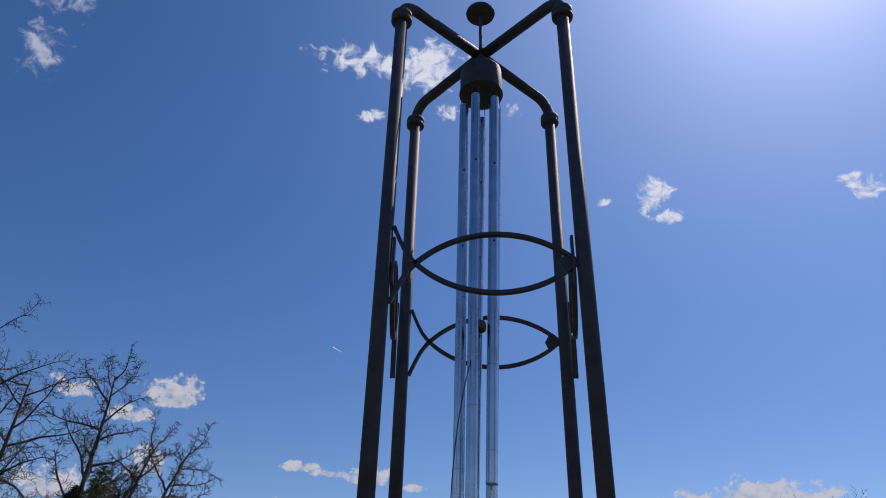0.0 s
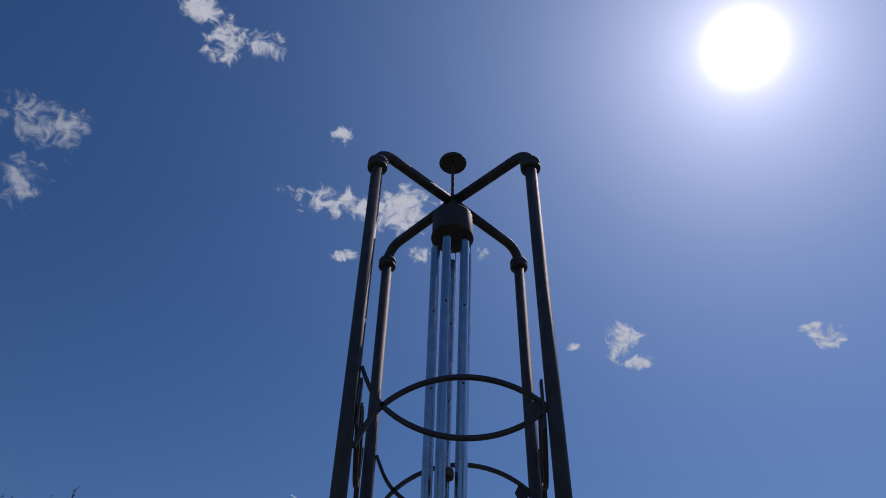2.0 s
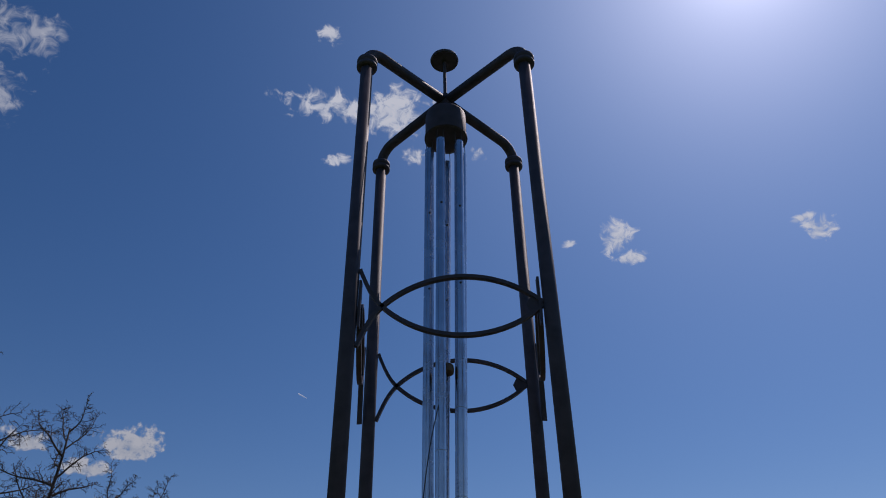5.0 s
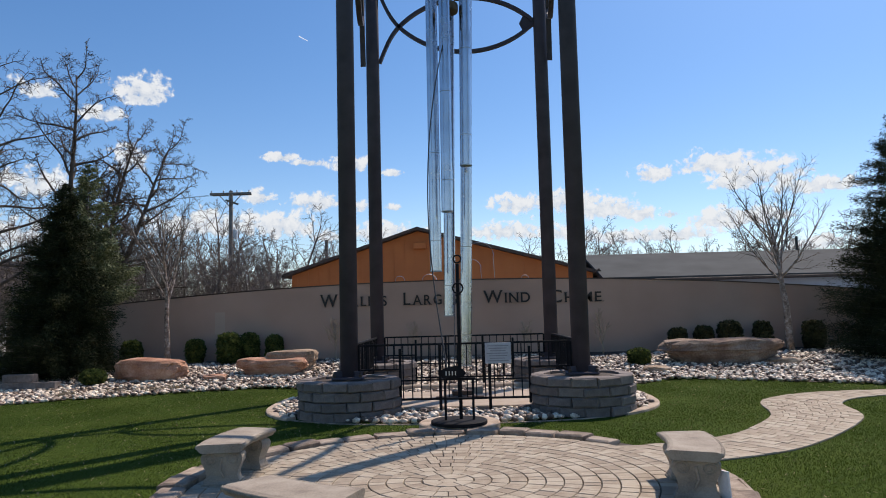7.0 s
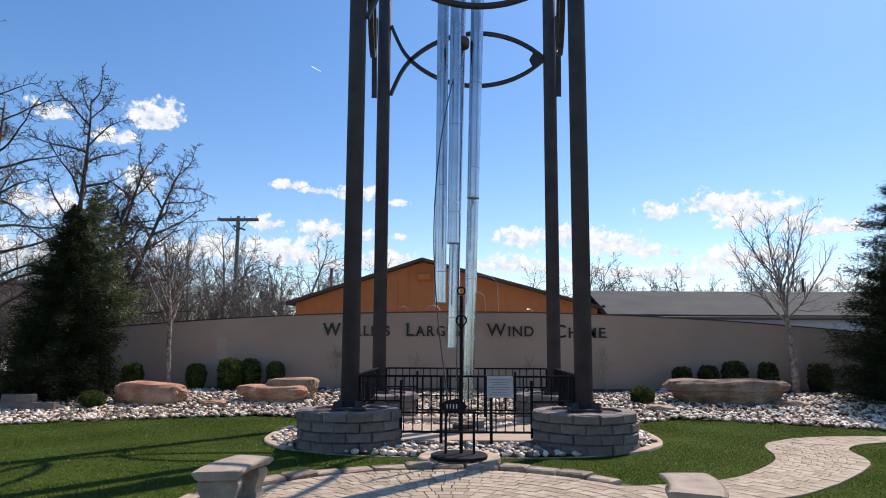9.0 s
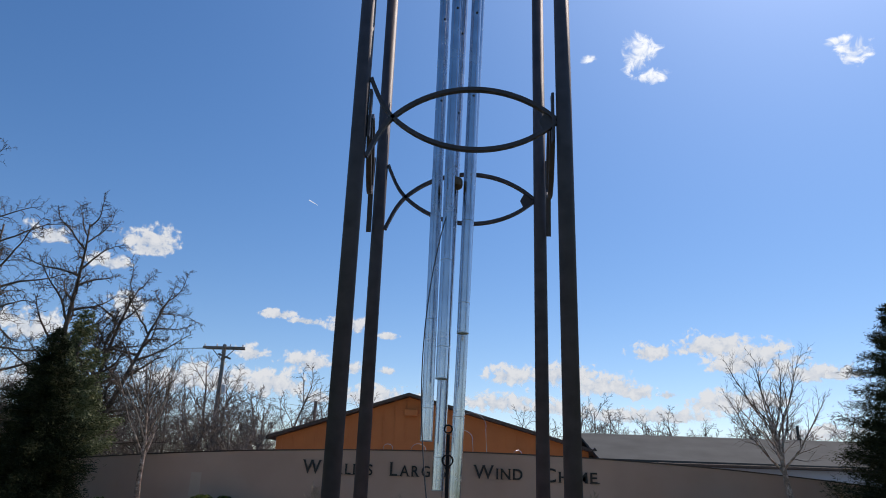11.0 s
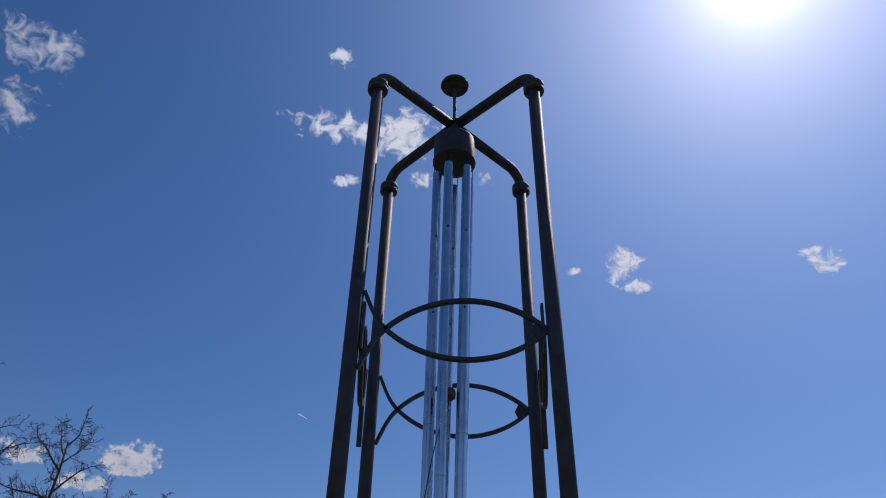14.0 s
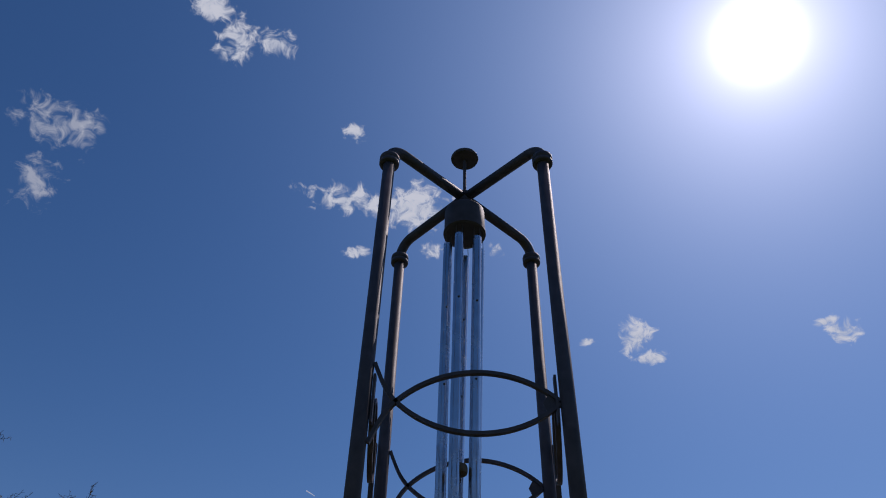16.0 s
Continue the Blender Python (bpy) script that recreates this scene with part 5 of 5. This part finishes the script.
# ---------------------------------------------------------------- paving, piece by piece
RING = 0.176
patio = part("patio", lathe([(PATIO_R + 0.3, 0.0), (PATIO_R + 0.3, 0.012), (0.02, 0.012)], 64, (PATIO[0], PATIO[1], 0)), JOINT)
tagged(patio, "round patio of buff pavers laid in rings", "patio", kind="structure")
rnd = random.Random(12)
spare_v, spare_f = [], []
made = 0
for k in range(15):
    r0, r1 = max(0.0, (k - 0.5) * RING), (k + 0.5) * RING
    if k == 0:
        me = lathe([(r1 - 0.006, 0.012), (r1 - 0.006, 0.036), (r1 - 0.016, 0.04)], 12)
        me.materials.append(PAVER)
        ob = part("paver", me, None, patio)
        ob.matrix_basis = pose(PATIO[0], PATIO[1], 0)
        continue
    n = 3 * max(2, round(2 * math.pi * k * RING / 0.15 / 3))
    gap = 0.006
    kinds = []
    for wide in (0.8, 1.0, 1.2):
        vs = []
        da0, da1 = math.pi * wide / n - 0.004 / max(r0, 0.1), math.pi * wide / n - 0.004 / r1
        for z, ins in ((0.012, 0), (0.036, 0), (0.042, 0.0045)):
            for r, a in ((r0 + gap + ins, -da0 + ins / max(r0, 0.1)), (r1 - gap - ins, -da1 + ins / r1), (r1 - gap - ins, 0), (r1 - gap - ins, da1 - ins / r1), (r0 + gap + ins, da0 - ins / max(r0, 0.1))):
                vs.append((r * math.cos(a), r * math.sin(a), z))
        fs = [(5 * j + i, 5 * j + (i + 1) % 5, 5 * j + 5 + (i + 1) % 5, 5 * j + 5 + i) for j in range(2) for i in range(5)] + [(10, 11, 12, 13, 14)]
        me = raw("paver", vs, fs)
        me.materials.append(PAVER)
        kinds.append((wide, me, vs, fs))
    turn = rnd.uniform(0, 360)
    for i in range(n // 3):
        for wide, me, vs, fs in rnd.sample(kinds, 3):
            turn += 180 * wide / n
            m = pose(PATIO[0], PATIO[1], rnd.uniform(-0.002, 0.002), rnd.uniform(-0.04, 0.04), rnd.uniform(-0.04, 0.04), turn + rnd.uniform(-0.12, 0.12))
            y = PATIO[1] + k * RING * math.sin(radians(turn))
            turn += 180 * wide / n
            if y > 7.3 and made < 300:
                ob = part("paver", me, None, patio)
                ob.matrix_basis = m
                made += 1
            else:
                o = len(spare_v)
                spare_v += [tuple(m @ Vector(v)) for v in vs]
                spare_f += [tuple(o + q for q in f) for f in fs]
rest = part("paver_field", raw("paver_field", spare_v, spare_f), PAVER_J, patio)
tagged(rest, kind="stuff")

# raised edging stones round the patio
edging = base("patio_edging", PATIO[0], PATIO[1], 0, label="raised tan edging stones round the patio", category="edging", kind="structure")


def tumbled(r0, r1, da, h, c):
    """One edging stone of a ring with worn corners on every side."""
    vs = []
    for z, i in ((0, 0.0), (h - c, 0.0), (h - 0.3 * c, 0.5 * c), (h, 1.5 * c)):
        for r, a in ((r0 + i, -da + (i + c) / r0), (r0 + i + c, -da + i / r0), (r1 - i - c, -da + i / r1), (r1 - i, -da + (i + c) / r1), (r1 - i, da - (i + c) / r1), (r1 - i - c, da - i / r1), (r0 + i + c, da - i / r0), (r0 + i, da - (i + c) / r0)):
            vs.append(Vector((r * math.cos(a), r * math.sin(a), z)) + Vector([rnd.uniform(-0.009, 0.009) for _ in range(3)]))
    fs = [(8 * j + i, 8 * j + (i + 1) % 8, 8 * j + 8 + (i + 1) % 8, 8 * j + 8 + i) for j in range(3) for i in range(8)] + [tuple(range(24, 32))]
    return raw("edging_stone", vs, fs)


em = [tumbled(PATIO_R + 0.04 - 0.01 * (k % 3), PATIO_R + 0.27 + 0.012 * (k % 4), radians((4.0, 4.4, 4.7)[k % 3]), 0.082 + 0.007 * (k % 4), 0.02) for k in range(9)]
for m in em:
    m.materials.append(EDGE)
a = 45.0
k = 0
while a < 372:
    ob = part("edging_stone", em[(k * 5) % 9], None, edging)
    sunk = -0.045 if a > 290 else 0.0
    ob.matrix_basis = pose(rnd.uniform(-0.02, 0.02), rnd.uniform(-0.02, 0.02), sunk + rnd.uniform(-0.012, 0.004), rnd.uniform(-0.25, 0.25), rnd.uniform(-0.25, 0.25), a)
    a += 0.3 + (4.0, 4.4, 4.7)[(k * 5) % 9 % 3] + (4.0, 4.4, 4.7)[(k * 5 + 5) % 9 % 3]
    k += 1
pad = part("stand_pad", lathe([(0.60, 0), (0.60, 0.085), (0.58, 0.1)], 28, (-0.1, 10.42, 0)), CAPSTONE)
tagged(pad, "small round stone pad under the iron stand", "pad", kind="structure")

# winding path
near = np.array(PATH_NEAR)
far = np.array(PATH_FAR[::-1])


def resample(p, n):
    d = np.r_[0, np.cumsum(np.hypot(*np.diff(p, axis=0).T))]
    # rounded by two passes of averaging
    t = np.linspace(0, d[-1], n)
    q = np.stack([np.interp(t, d, p[:, 0]), np.interp(t, d, p[:, 1])], 1)
    for _ in range(3):
        q[1:-1] = (q[:-2] + 2 * q[1:-1] + q[2:]) / 4
    return q


NP = 64
pn, pf = resample(near, NP), resample(far, NP)
vs = [(x, y, 0.005) for x, y in pn] + [(x, y, 0.005) for x, y in pf]
path = part("garden_path", raw("garden_path", vs, [(i, i + 1, NP + i + 1, NP + i) for i in range(NP - 1)]), JOINT)
tagged(path, "winding garden path of buff pavers across the lawn", "path", kind="structure")
def at_path(u, v):
    f = u * (NP - 1)
    i = min(int(f), NP - 2)
    a = pn[i] + (pn[i + 1] - pn[i]) * (f - i)
    b = pf[i] + (pf[i + 1] - pf[i]) * (f - i)
    return a + (b - a) * v


rows_n = 66
spare_v, spare_f, laid = [], [], 0
for i in range(rows_n):
    u0, u1 = i / rows_n, (i + 1) / rows_n
    n = max(4, round(float(np.hypot(*(at_path(u0, 1) - at_path(u0, 0)))) / 0.21))
    sh = rnd.uniform(-0.3, 0.3) / n
    cutv = [0.0] + [min(0.97, max(0.03, (k + 0.5 * (i % 2)) / n + rnd.uniform(-0.1, 0.1) / n)) for k in range(1, n)] + [1.0]
    for k in range(n):
        c = [at_path(u0, cutv[k]), at_path(u1, cutv[k]), at_path(u1, cutv[k + 1]), at_path(u0, cutv[k + 1])]
        mid = sum(c) / 4
        dz = rnd.uniform(-0.004, 0.003)
        low = [mid + (p - mid) * 0.965 for p in c]
        top = [mid + (p - mid) * 0.93 for p in c]
        bv = [(p[0] - mid[0], p[1] - mid[1], 0.005) for p in low] + [(p[0] - mid[0], p[1] - mid[1], 0.020 + dz) for p in low] + [(p[0] - mid[0], p[1] - mid[1], 0.025 + dz) for p in top]
        bf = [(4 * j + q, 4 * j + (q + 1) % 4, 4 * j + 4 + (q + 1) % 4, 4 * j + 4 + q) for j in range(2) for q in range(4)] + [(8, 9, 10, 11)]
        if laid < 300:
            ob = part("paver", raw("paver", bv, bf), PAVER, path)
            ob.location = (mid[0], mid[1], 0)
            laid += 1
        else:
            q0 = len(spare_v)
            spare_v += [(p[0] + mid[0], p[1] + mid[1], p[2]) for p in bv]
            spare_f += [tuple(q0 + q for q in f) for f in bf]

tagged(part("paver_field", raw("paver_field", spare_v, spare_f), PAVER_J, path), kind="stuff")

# ---------------------------------------------------------------- river stones
rg = np.random.default_rng(5)
bm = bmesh.new()
bmesh.ops.create_icosphere(bm, subdivisions=1, radius=1)
bm.verts.ensure_lookup_table()
ico_v = np.array([v.co[:] for v in bm.verts])
ico_f = np.array([[v.index for v in f.verts] for f in bm.faces])
bm.free()


def stone_cloud(pts, size):
    n = len(pts)
    s = rg.uniform(0.55, 1.5, (n, 1)) * size
    shape = np.stack([rg.uniform(0.8, 1.3, n), rg.uniform(0.65, 1.0, n), rg.uniform(0.42, 0.75, n)], 1) * s
    v = ico_v[None] * shape[:, None, :] * (1 + rg.normal(size=(n, len(ico_v), 1)) * 0.07)
    a, t = rg.uniform(0, 6.28, n), rg.normal(size=n) * 0.35
    c, sn = np.cos(t)[:, None], np.sin(t)[:, None]
    y, z = v[..., 1] * c - v[..., 2] * sn, v[..., 1] * sn + v[..., 2] * c
    ca, sa = np.cos(a)[:, None], np.sin(a)[:, None]
    x, y = v[..., 0] * ca - y * sa, v[..., 0] * sa + y * ca
    v = np.stack([x, y, z], -1) + pts[:, None, :]
    f = ico_f[None] + (np.arange(n) * len(ico_v))[:, None, None]
    return v.reshape(-1, 3), f.reshape(-1, 3)


X, Y = rg.uniform(-15, 14, 40000), rg.uniform(10.5, 20.9, 40000)
ok = in_bed(X, Y) & (Y < 20.1 + 0.3 * np.sin(X * 1.3)) & ~((np.abs(X) < 1.42) & (np.abs(Y - 13.3) < 1.12))
for sx in (-1, 1):
    for sy in (-1, 1):
        ok &= np.hypot(X - sx * HALF, Y - TOWER[1] - sy * HALF) > 0.9
X, Y = X[ok], Y[ok]
pts = np.stack([X, Y, bed_z(X, Y) + rg.uniform(0.0, 0.035, len(X))], 1)
front = np.where((Y < 11.6) & (np.abs(X) < 2.6))[0][:300]
mask = np.ones(len(X), bool)
mask[front] = False
v, f = stone_cloud(pts[mask], 0.054)
stones = part("stone_field", raw("stone_field", v.tolist(), f.tolist()), STONE, bed)
tagged(stones, "pale rounded river stones", kind="stuff")
for p in stones.data.polygons:
    p.use_smooth = True
kinds = []
for k in range(6):
    v, f = stone_cloud(np.zeros((1, 3)), 0.055)
    me = raw("stone", v.tolist(), f.tolist())
    me.materials.append(STONE_O)
    for p in me.polygons:
        p.use_smooth = True
    kinds.append(me)
for k in front:
    ob = part("stone", kinds[int(rg.integers(6))], None, bed)
    ob.matrix_basis = pose(*pts[k], 0, 0, float(rg.uniform(0, 360)))

# ---------------------------------------------------------------- grass blades, thickest where the lawn is nearest
N = 950000
Y = np.r_[4.0 + 13.0 * rg.random(N - 160000) ** 1.25, rg.uniform(-6, 6, 160000)]
X = rg.uniform(-1, 1, N) * np.where(np.arange(N) < N - 160000, 3.5 + 0.62 * Y, 8.0)
ok = ~in_bed(X, Y) & ~in_paving(X, Y)
X, Y = X[ok], Y[ok]
n = len(X)
hgt = rg.uniform(0.007, 0.022, n) * (1 + 0.3 * np.sin(X * 2.1) * np.cos(Y * 1.7))
a = rg.uniform(0, 6.28, n)
w = rg.uniform(0.0018, 0.0034, n) * (0.7 + np.abs(Y) / 12)
lean = rg.normal(size=(n, 2)) * 0.012
b0 = np.stack([X - w * np.cos(a), Y - w * np.sin(a), np.zeros(n)], 1)
b1 = np.stack([X + w * np.cos(a), Y + w * np.sin(a), np.zeros(n)], 1)
tp = np.stack([X + lean[:, 0], Y + lean[:, 1], hgt], 1)
v = np.stack([b0, b1, tp], 1).reshape(-1, 3)
gm = bpy.data.meshes.new("grass")
gm.vertices.add(3 * n)
gm.vertices.foreach_set("co", v.ravel())
gm.loops.add(3 * n)
gm.loops.foreach_set("vertex_index", np.arange(3 * n))
gm.polygons.add(n)
gm.polygons.foreach_set("loop_start", np.arange(0, 3 * n, 3))
gm.update()
grass = part("grass", gm, BLADE)
tagged(grass, "short bright green mown grass", "grass", kind="stuff")

# tufts of dry grass on the stones
tv, tf = [], []
for cx, cy in ((-8.0, 15.9), (-7.4, 16.2), (-9.0, 15.6), (-6.9, 16.5)):
    for k in range(90):
        x, y = cx + rg.normal() * 0.16, cy + rg.normal() * 0.10
        q = len(tv)
        z = float(bed_z(np.array(x), np.array(y)))
        tv += [(x - 0.006, y, z), (x + 0.006, y, z), (x + rg.normal() * 0.12, y + rg.normal() * 0.08, z + rg.uniform(0.08, 0.2))]
        tf.append((q, q + 1, q + 2))
tagged(part("dry_grass", raw("dry_grass", tv, tf), DRYGRASS_AND_GLINT), "straw-coloured dead grass among the stones", "grass", kind="stuff")

# pale blades scattered over the mown lawn, their colour standing in for glints
N = 6500
Y = 4.5 + 12.0 * rg.random(N) ** 1.1
X = rg.uniform(-1, 1, N) * (3.0 + 0.62 * Y)
ok = ~in_bed(X, Y) & ~in_paving(X, Y)
X, Y = X[ok], Y[ok]
n = len(X)
a = rg.uniform(0, 6.28, n)
w = 0.003 + 0.0004 * Y
b0 = np.stack([X - w * np.cos(a), Y - w * np.sin(a), np.full(n, 0.006)], 1)
b1 = np.stack([X + w * np.cos(a), Y + w * np.sin(a), np.full(n, 0.006)], 1)
tp = np.stack([X + rg.normal(size=n) * 0.02, Y + rg.normal(size=n) * 0.02, rg.uniform(0.014, 0.03, n)], 1)
v = np.stack([b0, b1, tp], 1).reshape(-1, 3)
tagged(part("dry_blades", raw("dry_blades", v.tolist(), [(3 * i, 3 * i + 1, 3 * i + 2) for i in range(n)]), DRYGRASS_AND_GLINT), "pale blades painting bright glints on the mown grass", "grass", kind="stuff")
